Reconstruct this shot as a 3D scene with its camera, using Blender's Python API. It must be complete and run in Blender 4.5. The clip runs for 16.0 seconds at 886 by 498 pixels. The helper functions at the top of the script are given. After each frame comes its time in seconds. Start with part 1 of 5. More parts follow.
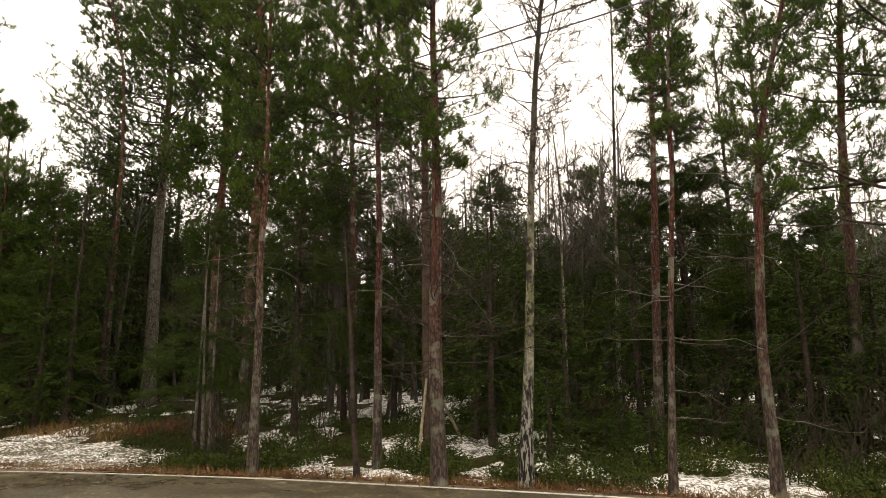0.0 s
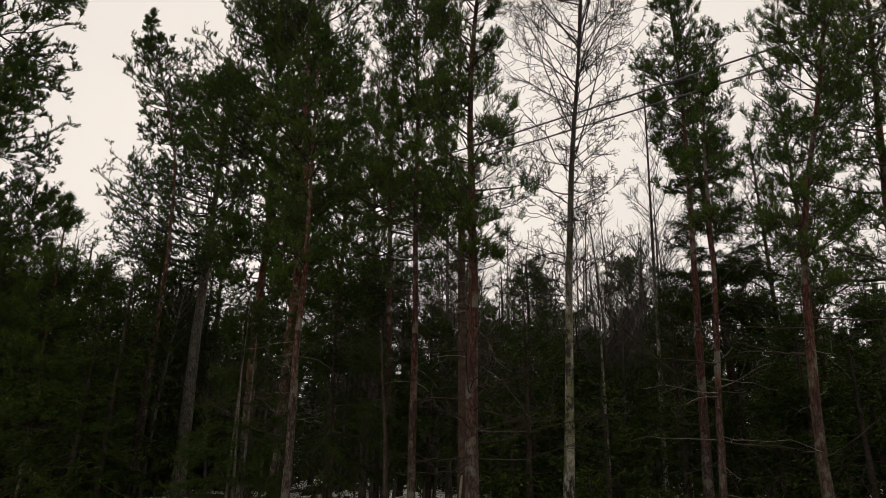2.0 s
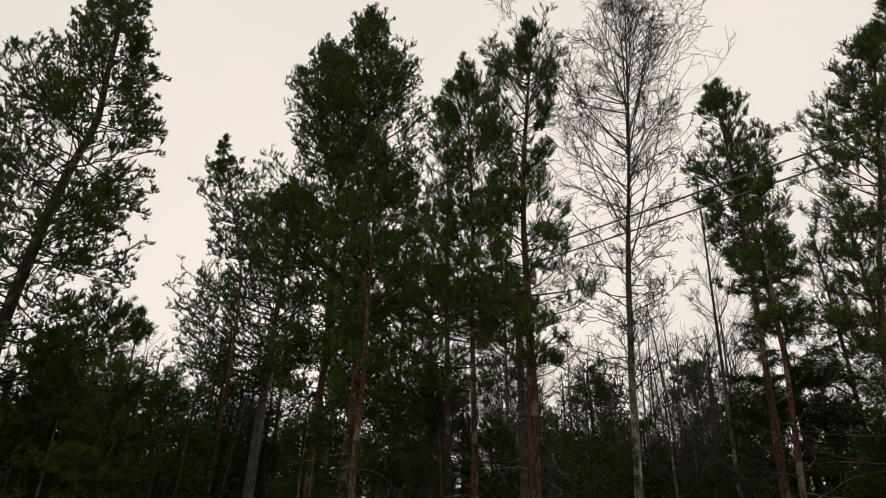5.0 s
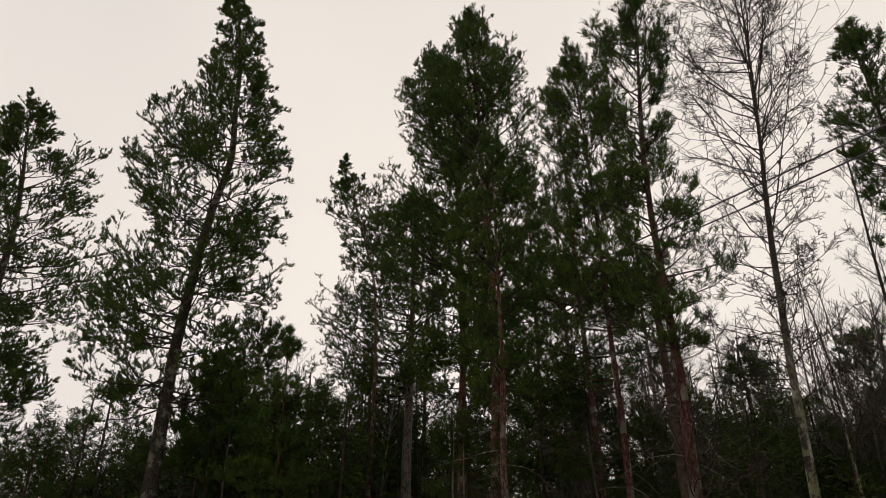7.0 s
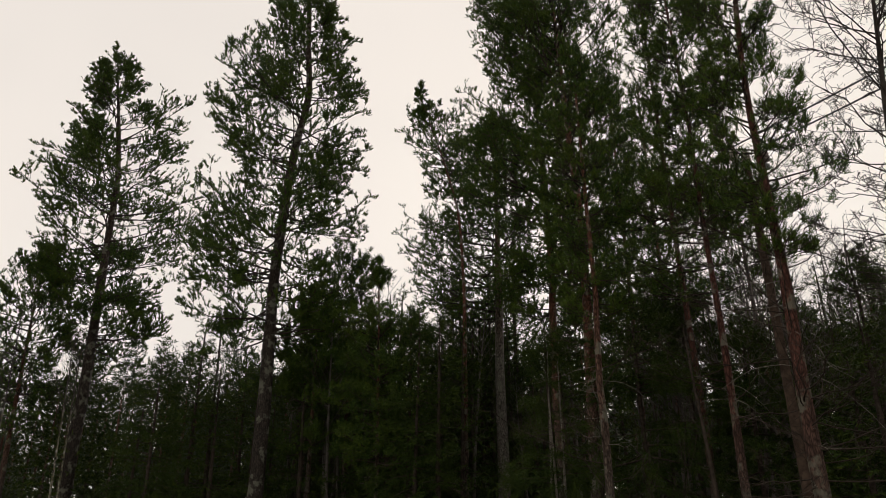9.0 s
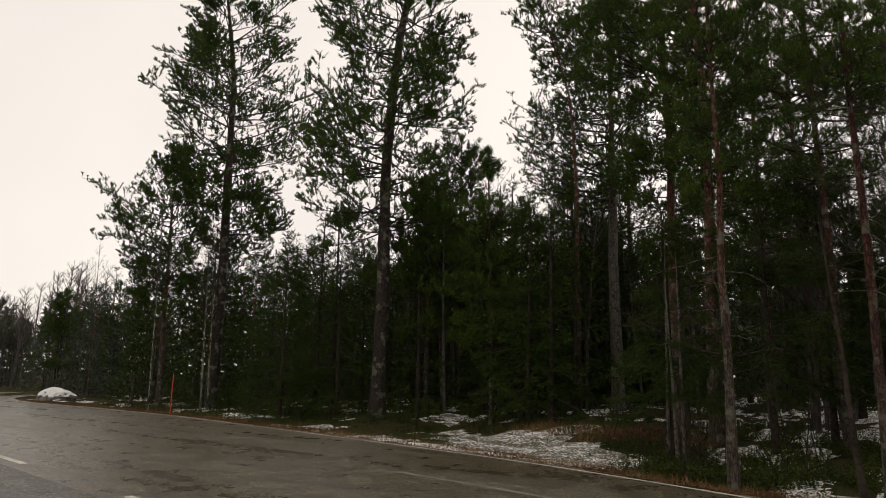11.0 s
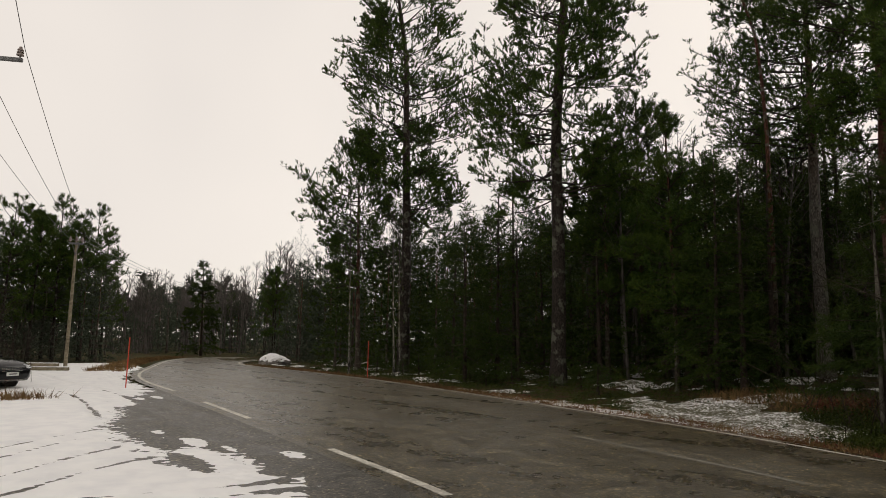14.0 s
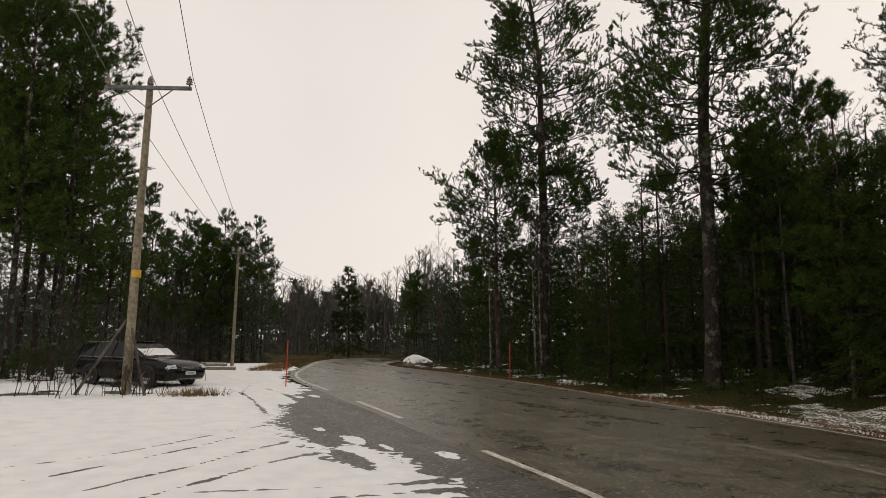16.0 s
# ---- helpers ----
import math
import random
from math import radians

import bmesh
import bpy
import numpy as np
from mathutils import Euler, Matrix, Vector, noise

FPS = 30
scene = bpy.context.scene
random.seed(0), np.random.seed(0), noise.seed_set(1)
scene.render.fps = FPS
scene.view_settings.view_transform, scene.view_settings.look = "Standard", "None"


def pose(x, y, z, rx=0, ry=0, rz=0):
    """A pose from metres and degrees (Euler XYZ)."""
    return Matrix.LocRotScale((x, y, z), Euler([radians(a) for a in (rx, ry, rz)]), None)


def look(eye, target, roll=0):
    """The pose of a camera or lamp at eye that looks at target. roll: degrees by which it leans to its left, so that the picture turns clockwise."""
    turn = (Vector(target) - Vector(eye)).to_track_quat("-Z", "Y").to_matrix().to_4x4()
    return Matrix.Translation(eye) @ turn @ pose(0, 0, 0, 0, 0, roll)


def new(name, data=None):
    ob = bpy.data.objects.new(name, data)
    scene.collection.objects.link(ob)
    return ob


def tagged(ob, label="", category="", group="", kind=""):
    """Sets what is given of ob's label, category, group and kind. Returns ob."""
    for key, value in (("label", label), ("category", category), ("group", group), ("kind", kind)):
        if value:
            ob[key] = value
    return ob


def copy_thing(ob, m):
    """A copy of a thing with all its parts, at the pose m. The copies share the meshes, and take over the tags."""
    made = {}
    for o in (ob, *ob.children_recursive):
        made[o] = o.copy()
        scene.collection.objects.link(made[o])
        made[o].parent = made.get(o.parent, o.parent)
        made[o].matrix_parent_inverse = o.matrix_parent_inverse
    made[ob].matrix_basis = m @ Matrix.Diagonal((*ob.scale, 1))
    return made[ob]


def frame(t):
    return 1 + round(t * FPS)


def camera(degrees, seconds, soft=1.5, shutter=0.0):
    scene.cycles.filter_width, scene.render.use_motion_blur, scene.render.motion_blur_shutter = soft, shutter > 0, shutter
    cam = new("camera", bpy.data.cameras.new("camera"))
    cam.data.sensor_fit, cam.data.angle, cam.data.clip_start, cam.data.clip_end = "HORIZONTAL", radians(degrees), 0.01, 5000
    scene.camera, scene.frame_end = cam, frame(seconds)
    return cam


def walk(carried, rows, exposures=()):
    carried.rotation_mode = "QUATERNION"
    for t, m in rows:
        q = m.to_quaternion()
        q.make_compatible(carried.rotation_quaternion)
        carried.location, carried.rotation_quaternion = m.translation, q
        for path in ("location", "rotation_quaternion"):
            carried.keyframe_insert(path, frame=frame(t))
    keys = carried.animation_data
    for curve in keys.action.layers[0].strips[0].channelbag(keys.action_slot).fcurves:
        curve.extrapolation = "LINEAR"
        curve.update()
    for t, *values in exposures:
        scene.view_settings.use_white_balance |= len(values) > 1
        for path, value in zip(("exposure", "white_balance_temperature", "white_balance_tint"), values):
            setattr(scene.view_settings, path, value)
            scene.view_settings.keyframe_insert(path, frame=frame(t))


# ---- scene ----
cam = camera(67.7, 16.0, soft=0.8)
PATH = [
    (0.0, pose(-0.000, -0.000, 1.600, 100.50, 0.90, -0.00)),
    (0.5, pose(0.000, 0.003, 1.608, 102.02, 0.51, 1.29)),
    (1.0, pose(-0.009, 0.044, 1.613, 104.16, 0.58, 2.08)),
    (1.5, pose(-0.006, 0.043, 1.612, 106.18, -0.02, 2.55)),
    (2.0, pose(-0.005, 0.046, 1.620, 108.29, -0.24, 2.95)),
    (2.5, pose(0.001, 0.051, 1.622, 110.02, -0.58, 3.28)),
    (3.0, pose(0.011, 0.036, 1.630, 111.97, -0.34, 3.91)),
    (3.5, pose(0.018, 0.033, 1.639, 114.43, -0.42, 4.31)),
    (4.0, pose(0.016, 0.021, 1.624, 116.53, -0.84, 4.57)),
    (6.5, pose(0.019, -0.049, 1.578, 117.51, -0.19, 17.48)),
    (7.0, pose(0.026, -0.062, 1.580, 117.05, -0.05, 20.58)),
    (7.5, pose(0.023, -0.048, 1.561, 116.63, 0.04, 24.13)),
    (8.0, pose(-0.004, -0.019, 1.549, 115.24, -0.01, 26.42)),
    (10.5, pose(-0.148, -0.001, 1.601, 103.26, -0.43, 33.87)),
    (11.0, pose(-0.136, 0.041, 1.619, 101.11, -1.04, 37.91)),
    (11.5, pose(-0.087, 0.048, 1.625, 99.42, -0.64, 40.96)),
    (12.0, pose(-0.032, 0.074, 1.632, 99.01, 0.06, 43.46)),
    (12.5, pose(0.012, 0.087, 1.627, 98.11, -0.23, 46.15)),
    (13.0, pose(0.048, 0.098, 1.623, 98.32, -0.89, 47.96)),
    (13.5, pose(0.098, 0.084, 1.625, 98.29, -0.79, 50.87)),
    (14.0, pose(0.136, 0.053, 1.626, 98.01, -0.83, 53.66)),
    (14.5, pose(0.121, 0.036, 1.623, 97.13, -0.93, 57.53)),
    (15.0, pose(0.089, 0.012, 1.619, 97.79, -0.85, 59.81)),
    (15.5, pose(0.041, -0.026, 1.619, 98.05, -0.62, 62.12)),
    (16.0, pose(-0.032, -0.070, 1.625, 97.99, -0.78, 65.39)),
]
walk(cam, PATH, [(0.0, 1.42, 7100, 10), (0.5, 1.32, 7050, 10), (1.0, 0.95, 6950, 10), (1.5, 0.2, 6600, 10), (2.2, 0.0, 6500, 10), (8.0, 0.0, 6500, 10), (10.5, 0.16, 6450, 10), (13.0, 0.14, 6450, 10), (14.0, 0.04, 6450, 10), (16.0, 0.0, 6450, 10)])

# ---- sky, sun ----
world = bpy.data.worlds.new("overcast_sky")
scene.world = world
world.use_nodes = True
wn, wl = world.node_tree.nodes, world.node_tree.links
wn.clear()
w_out = wn.new("ShaderNodeOutputWorld")
w_bg = wn.new("ShaderNodeBackground")
w_sky = wn.new("ShaderNodeTexSky")
w_sky.sky_type = 'NISHITA'
w_sky.sun_disc = False
w_sky.sun_elevation, w_sky.sun_rotation = radians(29), radians(-25)
w_dim = wn.new("ShaderNodeVectorMath")
w_dim.operation = 'SCALE'
w_dim.inputs["Scale"].default_value = 0.06
w_tc = wn.new("ShaderNodeTexCoord")
w_noise = wn.new("ShaderNodeTexNoise")
w_noise.inputs["Scale"].default_value = 1.6
w_noise.inputs["Detail"].default_value = 3.0
w_ramp = wn.new("ShaderNodeValToRGB")
w_ramp.color_ramp.elements[0].position, w_ramp.color_ramp.elements[0].color = 0.3, (0.82, 0.752, 0.690, 1)
w_ramp.color_ramp.elements[1].position, w_ramp.color_ramp.elements[1].color = 0.7, (0.96, 0.875, 0.785, 1)
w_mix = wn.new("ShaderNodeMix")
w_mix.data_type = 'RGBA'
w_mix.inputs["Factor"].default_value = 0.94
wl.new(w_tc.outputs["Generated"], w_noise.inputs["Vector"])
wl.new(w_noise.outputs["Fac"], w_ramp.inputs["Fac"])
wl.new(w_sky.outputs["Color"], w_dim.inputs[0])
wl.new(w_dim.outputs["Vector"], w_mix.inputs["A"])
wl.new(w_ramp.outputs["Color"], w_mix.inputs["B"])
wl.new(w_mix.outputs["Result"], w_bg.inputs["Color"])
w_bg.inputs["Strength"].default_value = 1.0
wl.new(w_bg.outputs["Background"], w_out.inputs["Surface"])

sun_data = bpy.data.lights.new("sun", 'SUN')
sun_data.energy, sun_data.angle, sun_data.color = 0.5, radians(40), (1.0, 0.95, 0.88)
sun = new("sun", sun_data)
sun.matrix_world = look((-20, 42, 26), (0, 0, 0))

# ---- materials ----
def material(name):
    m = bpy.data.materials.new(name)
    m.use_nodes = True
    n = m.node_tree.nodes
    return m, n, m.node_tree.links, n["Principled BSDF"]


def noise_node(n, l, scale, detail=4.0, vec=None, rough=0.55):
    tex = n.new("ShaderNodeTexNoise")
    tex.inputs["Scale"].default_value = scale
    tex.inputs["Detail"].default_value = detail
    tex.inputs["Roughness"].default_value = rough
    if vec is None:
        vec = n.new("ShaderNodeTexCoord").outputs["Object"]
    l.new(vec, tex.inputs["Vector"])
    return tex.outputs["Fac"]


def ramp(n, l, fac, stops):
    r = n.new("ShaderNodeValToRGB")
    while len(r.color_ramp.elements) < len(stops):
        r.color_ramp.elements.new(0.5)
    for e, (p, c) in zip(r.color_ramp.elements, stops):
        e.position, e.color = p, (*c, 1)
    l.new(fac, r.inputs["Fac"])
    return r.outputs["Color"]


def mix(n, l, fac, a, b, mode='MIX'):
    m = n.new("ShaderNodeMix")
    m.data_type, m.blend_type = 'RGBA', mode
    for sock, v in (("Factor", fac), ("A", a), ("B", b)):
        if isinstance(v, (int, float)):
            m.inputs[sock].default_value = v
        elif isinstance(v, tuple):
            m.inputs[sock].default_value = (*v, 1)
        else:
            l.new(v, m.inputs[sock])
    return m.outputs["Result"]


def math_node(n, l, op, a, b=0.0):
    m = n.new("ShaderNodeMath")
    m.operation = op
    for i, v in enumerate((a, b)):
        if isinstance(v, (int, float)):
            m.inputs[i].default_value = v
        else:
            l.new(v, m.inputs[i])
    return m.outputs[0]


def bump(n, l, bsdf, height, strength=0.5, dist=0.02):
    b = n.new("ShaderNodeBump")
    b.inputs["Strength"].default_value, b.inputs["Distance"].default_value = strength, dist
    l.new(height, b.inputs["Height"])
    l.new(b.outputs["Normal"], bsdf.inputs["Normal"])


def stretched(n, l, sx, sy, sz):
    tc, mp = n.new("ShaderNodeTexCoord"), n.new("ShaderNodeMapping")
    mp.inputs["Scale"].default_value = (sx, sy, sz)
    l.new(tc.outputs["Object"], mp.inputs["Vector"])
    return mp.outputs["Vector"]


def needle_mat(name, dark, light, olive):
    m, n, l, b = material(name)
    geo = n.new("ShaderNodeNewGeometry")
    c = ramp(n, l, geo.outputs["Random Per Island"], [(0.0, dark), (0.75, light), (1.0, olive)])
    big = noise_node(n, l, 0.7, 2.0)
    c = mix(n, l, ramp(n, l, big, [(0.42, (0.1, 0.1, 0.1)), (0.68, (0.42, 0.42, 0.42))]), c, olive)
    l.new(c, b.inputs["Base Color"])
    b.inputs["Roughness"].default_value = 0.6
    b.inputs["Specular IOR Level"].default_value = 0.1
    return m


def bark_mat(name, low_dark, low_light, high_dark, high_light, z0, z1):
    """Plated bark, grey-brown at the foot and flaky reddish higher up."""
    m, n, l, b = material(name)
    v = stretched(n, l, 26, 26, 7.5)
    vor = n.new("ShaderNodeTexVoronoi")
    vor.feature = 'DISTANCE_TO_EDGE'
    vor.inputs["Scale"].default_value = 1.0
    l.new(v, vor.inputs["Vector"])
    grain = noise_node(n, l, 0.9, 7.0, v, 0.7)
    lichen = noise_node(n, l, 3.0, 5.0)
    low = ramp(n, l, grain, [(0.4, low_dark), (0.6, low_light)])
    high = ramp(n, l, grain, [(0.4, high_dark), (0.6, high_light)])
    sep = n.new("ShaderNodeSeparateXYZ")
    l.new(n.new("ShaderNodeTexCoord").outputs["Object"], sep.inputs[0])
    mr = n.new("ShaderNodeMapRange")
    mr.inputs["From Min"].default_value, mr.inputs["From Max"].default_value = z0, z1
    l.new(math_node(n, l, 'ADD', sep.outputs["Z"], math_node(n, l, 'MULTIPLY', lichen, 1.5)), mr.inputs["Value"])
    c = mix(n, l, mr.outputs["Result"], low, high)
    crack = ramp(n, l, vor.outputs["Distance"], [(0.0, (0.22, 0.2, 0.19)), (0.2, (1, 1, 1))])
    c = mix(n, l, 0.8, c, crack, 'MULTIPLY')
    c = mix(n, l, ramp(n, l, lichen, [(0.53, (0, 0, 0)), (0.6, (0.6, 0.6, 0.6))]), c, (0.17, 0.175, 0.135))
    b.inputs["Specular IOR Level"].default_value = 0.15
    l.new(c, b.inputs["Base Color"])
    b.inputs["Roughness"].default_value = 0.85
    b.inputs["Specular IOR Level"].default_value = 0.2
    bump(n, l, b, math_node(n, l, 'ADD', math_node(n, l, 'MINIMUM', vor.outputs["Distance"], 0.25), math_node(n, l, 'MULTIPLY', grain, 0.3)), 0.9, 0.02)
    return m


def birch_mat():
    m, n, l, b = material("birch_bark")
    patch = noise_node(n, l, 1.0, 6.0, stretched(n, l, 7, 7, 3.2), 0.65)
    band = noise_node(n, l, 1.0, 4.0, stretched(n, l, 4, 4, 30))
    furrow = noise_node(n, l, 1.0, 6.0, stretched(n, l, 30, 30, 8), 0.65)
    pale = ramp(n, l, patch, [(0.45, (0.03, 0.026, 0.022)), (0.51, (0.17, 0.16, 0.125)), (0.61, (0.40, 0.385, 0.335))])
    pale = mix(n, l, ramp(n, l, band, [(0.60, (0, 0, 0)), (0.66, (0.6, 0.6, 0.6))]), pale, (0.09, 0.08, 0.07))
    lichen = ramp(n, l, noise_node(n, l, 9.0, 6.0, None, 0.7), [(0.49, (0, 0, 0)), (0.56, (0.75, 0.75, 0.75))])
    c = mix(n, l, lichen, pale, (0.17, 0.17, 0.085))
    sep = n.new("ShaderNodeSeparateXYZ")
    l.new(n.new("ShaderNodeTexCoord").outputs["Object"], sep.inputs[0])
    wob = math_node(n, l, 'ADD', sep.outputs["Z"], math_node(n, l, 'MULTIPLY', patch, 1.2))
    foot, up = n.new("ShaderNodeMapRange"), n.new("ShaderNodeMapRange")
    foot.inputs["From Min"].default_value, foot.inputs["From Max"].default_value = 2.9, 1.4
    up.inputs["From Min"].default_value, up.inputs["From Max"].default_value = 3.6, 6.8
    l.new(wob, foot.inputs["Value"])
    l.new(wob, up.inputs["Value"])
    rough = ramp(n, l, furrow, [(0.49, (0.014, 0.012, 0.011)), (0.55, (0.26, 0.25, 0.22))])
    c = mix(n, l, foot.outputs["Result"], c, rough)
    young = ramp(n, l, patch, [(0.35, (0.022, 0.019, 0.016)), (0.65, (0.075, 0.066, 0.056))])
    b.inputs["Specular IOR Level"].default_value = 0.15
    c = mix(n, l, up.outputs["Result"], c, young)
    l.new(c, b.inputs["Base Color"])
    b.inputs["Roughness"].default_value = 0.8
    bump(n, l, b, math_node(n, l, 'ADD', furrow, patch), 0.8, 0.02)
    return m


def plain_mat(name, a, b2, scale, rough=0.7, bump_s=0.3, metal=0.0, dist=0.01):
    m, n, l, b = material(name)
    fac = noise_node(n, l, scale, 6.0)
    fac2 = noise_node(n, l, scale * 0.13, 3.0)
    f = math_node(n, l, 'ADD', math_node(n, l, 'MULTIPLY', fac, 0.6), math_node(n, l, 'MULTIPLY', fac2, 0.4))
    l.new(ramp(n, l, f, [(0.4, a), (0.6, b2)]), b.inputs["Base Color"])
    b.inputs["Roughness"].default_value, b.inputs["Metallic"].default_value = rough, metal
    if rough > 0.84:
        b.inputs["Specular IOR Level"].default_value = 0.12
    if bump_s:
        bump(n, l, b, fac, bump_s, dist)
    return m


def asphalt_mat(name, wet):
    """Wet road: brown-tinged, smooth in the wheel lanes; the yard: grey and stony."""
    m, n, l, b = material(name)
    fine = noise_node(n, l, 48.0, 3.0, None, 0.8)
    grit = noise_node(n, l, 15.0, 6.0, None, 0.85)
    mid = noise_node(n, l, 1.7, 7.0, None, 0.7)
    lanes = noise_node(n, l, 1.0, 5.0, stretched(n, l, 0.10, 0.75, 1.0), 0.6)
    lo_c, hi_c = ((0.056, 0.045, 0.023), (0.104, 0.085, 0.047)) if wet else ((0.046, 0.041, 0.031), (0.084, 0.076, 0.060))
    base = ramp(n, l, lanes, [(0.25, lo_c), (0.75, hi_c)])
    stone = ramp(n, l, math_node(n, l, 'ADD', math_node(n, l, 'MULTIPLY', fine, 0.35), math_node(n, l, 'MULTIPLY', grit, 0.65)),
                 [(0.40, (0.15, 0.15, 0.15)), (0.49, (0.75, 0.75, 0.75)), (0.55, (1.4, 1.37, 1.3)), (0.61, (3.8, 3.7, 3.5))])
    c = mix(n, l, 0.9, base, stone, 'MULTIPLY')
    chips = n.new("ShaderNodeTexVoronoi")
    chips.inputs["Scale"].default_value = 30.0
    l.new(n.new("ShaderNodeTexCoord").outputs["Object"], chips.inputs["Vector"])
    tone = n.new("ShaderNodeSeparateColor")
    l.new(chips.outputs["Color"], tone.inputs[0])
    c = mix(n, l, 0.9, c, ramp(n, l, tone.outputs[0], [(0.0, (0.35, 0.35, 0.35)), (0.6, (0.85, 0.85, 0.85)), (0.86, (1.4, 1.38, 1.3)), (1.0, (3.6, 3.5, 3.3))]), 'MULTIPLY')
    wear = ramp(n, l, mid, [(0.36, (0.5, 0.5, 0.5)), (0.5, (1, 1, 1)), (0.62, (1.5, 1.5, 1.5))])
    c = mix(n, l, 0.8, c, wear, 'MULTIPLY')
    crack = ramp(n, l, noise_node(n, l, 0.5, 9.0, None, 0.75), [(0.488, (1, 1, 1)), (0.5, (0.35, 0.35, 0.35)), (0.512, (1, 1, 1))])
    c = mix(n, l, 0.6, c, crack, 'MULTIPLY')
    l.new(c, b.inputs["Base Color"])
    damp = math_node(n, l, 'ADD', math_node(n, l, 'MULTIPLY', mid, 0.45), math_node(n, l, 'MULTIPLY', lanes, 0.55))
    lo, hi = (0.2, 0.48) if wet else (0.3, 0.6)
    l.new(ramp(n, l, damp, [(0.38, (lo, lo, lo)), (0.62, (hi, hi, hi))]), b.inputs["Roughness"])
    b.inputs["Specular IOR Level"].default_value = 0.65 if wet else 0.5
    bump(n, l, b, math_node(n, l, 'ADD', grit, tone.outputs[1]), 0.6, 0.010)
    return m


def ground_mat():
    m, n, l, b = material("forest_floor")
    fine = noise_node(n, l, 26.0, 8.0, None, 0.75)
    mid = noise_node(n, l, 1.6, 6.0, None, 0.65)
    litter = ramp(n, l, fine, [(0.36, (0.016, 0.010, 0.006)), (0.52, (0.06, 0.036, 0.018)), (0.68, (0.17, 0.10, 0.05))])
    moss = ramp(n, l, fine, [(0.36, (0.008, 0.013, 0.003)), (0.66, (0.06, 0.07, 0.014))])
    c = mix(n, l, ramp(n, l, mid, [(0.42, (0, 0, 0)), (0.56, (1, 1, 1))]), litter, moss)
    l.new(c, b.inputs["Base Color"])
    b.inputs["Specular IOR Level"].default_value = 0.12
    b.inputs["Roughness"].default_value = 0.95
    bump(n, l, b, fine, 0.8, 0.05)
    return m


def snow_mat(name, dirt):
    m, n, l, b = material(name)
    fine = noise_node(n, l, 16.0, 6.0, None, 0.7)
    mid = noise_node(n, l, 2.2, 6.0)
    c = ramp(n, l, mid, [(0.3, (0.80, 0.80, 0.81)), (0.6, (0.90, 0.895, 0.885))])
    speck = ramp(n, l, math_node(n, l, 'ADD', math_node(n, l, 'MULTIPLY', fine, 0.7), math_node(n, l, 'MULTIPLY', mid, 0.3)),
                 [(0.485 - dirt, (0.11, 0.10, 0.05)), (0.51 - dirt, (1, 1, 1))])
    c = mix(n, l, 1.0, c, speck, 'MULTIPLY')
    l.new(c, b.inputs["Base Color"])
    b.inputs["Roughness"].default_value = 0.75
    bump(n, l, b, math_node(n, l, 'ADD', fine, mid), 0.5, 0.02)
    return m


MAT_NEEDLE = needle_mat("pine_needles", (0.013, 0.034, 0.008), (0.042, 0.084, 0.016), (0.098, 0.130, 0.012))
MAT_SPRUCE = needle_mat("spruce_needles", (0.010, 0.024, 0.005), (0.028, 0.054, 0.009), (0.062, 0.080, 0.008))
# Haze painted into the colour: paler and greyer than the nearer spruce needles.
MAT_FAR_HAZY = needle_mat("hazy_distant_needles", (0.035, 0.046, 0.035), (0.065, 0.083, 0.053), (0.075, 0.088, 0.052))
MAT_PINE = bark_mat("pine_bark", (0.042, 0.032, 0.025), (0.13, 0.103, 0.084), (0.075, 0.032, 0.02), (0.17, 0.078, 0.048), 2.5, 6.0)
MAT_PINE_RED = bark_mat("red_pine_bark", (0.045, 0.034, 0.027), (0.115, 0.088, 0.071), (0.055, 0.022, 0.016), (0.13, 0.056, 0.04), 1.6, 4.2)
MAT_PINE_OLD = bark_mat("old_pine_bark", (0.02, 0.016, 0.013), (0.062, 0.05, 0.041), (0.028, 0.019, 0.014), (0.075, 0.053, 0.04), 6.0, 16.0)
MAT_PINE_GREY = bark_mat("grey_pine_bark", (0.085, 0.077, 0.067), (0.25, 0.23, 0.20), (0.085, 0.05, 0.035), (0.22, 0.14, 0.10), 7.0, 10.0)
MAT_LIMB = plain_mat("limb_bark", (0.022, 0.017, 0.013), (0.065, 0.05, 0.04), 12.0, 0.9)
MAT_TWIG = plain_mat("dead_twig_bark", (0.07, 0.063, 0.052), (0.17, 0.155, 0.13), 9.0, 0.85)
MAT_BIRCH = birch_mat()
MAT_BIRCH_LIMB = plain_mat("birch_limb_bark", (0.022, 0.017, 0.014), (0.062, 0.052, 0.044), 7.0, 0.85)
MAT_GREY_TWIG = plain_mat("bare_crown_bark", (0.06, 0.053, 0.048), (0.14, 0.125, 0.113), 3.0, 0.9, 0)
MAT_ROAD = asphalt_mat("wet_asphalt", True)
MAT_YARD = asphalt_mat("worn_asphalt", False)
MAT_GROUND = ground_mat()
MAT_SNOW = snow_mat("thin_snow", 0.17)
MAT_SNOW_DIRTY = snow_mat("gravelly_snow", -0.028)
MAT_SNOW_WOOD = snow_mat("forest_snow", -0.002)
MAT_LINE = plain_mat("worn_line_paint", (0.34, 0.32, 0.27), (0.72, 0.69, 0.60), 16.0, 0.6, 0.2)
MAT_LINE_FAINT = plain_mat("rubbed_line_paint", (0.10, 0.092, 0.075), (0.27, 0.25, 0.20), 16.0, 0.6, 0.2)
MAT_GRASS = plain_mat("dead_grass_blades", (0.09, 0.05, 0.02), (0.26, 0.17, 0.075), 5.0, 0.9, 0)
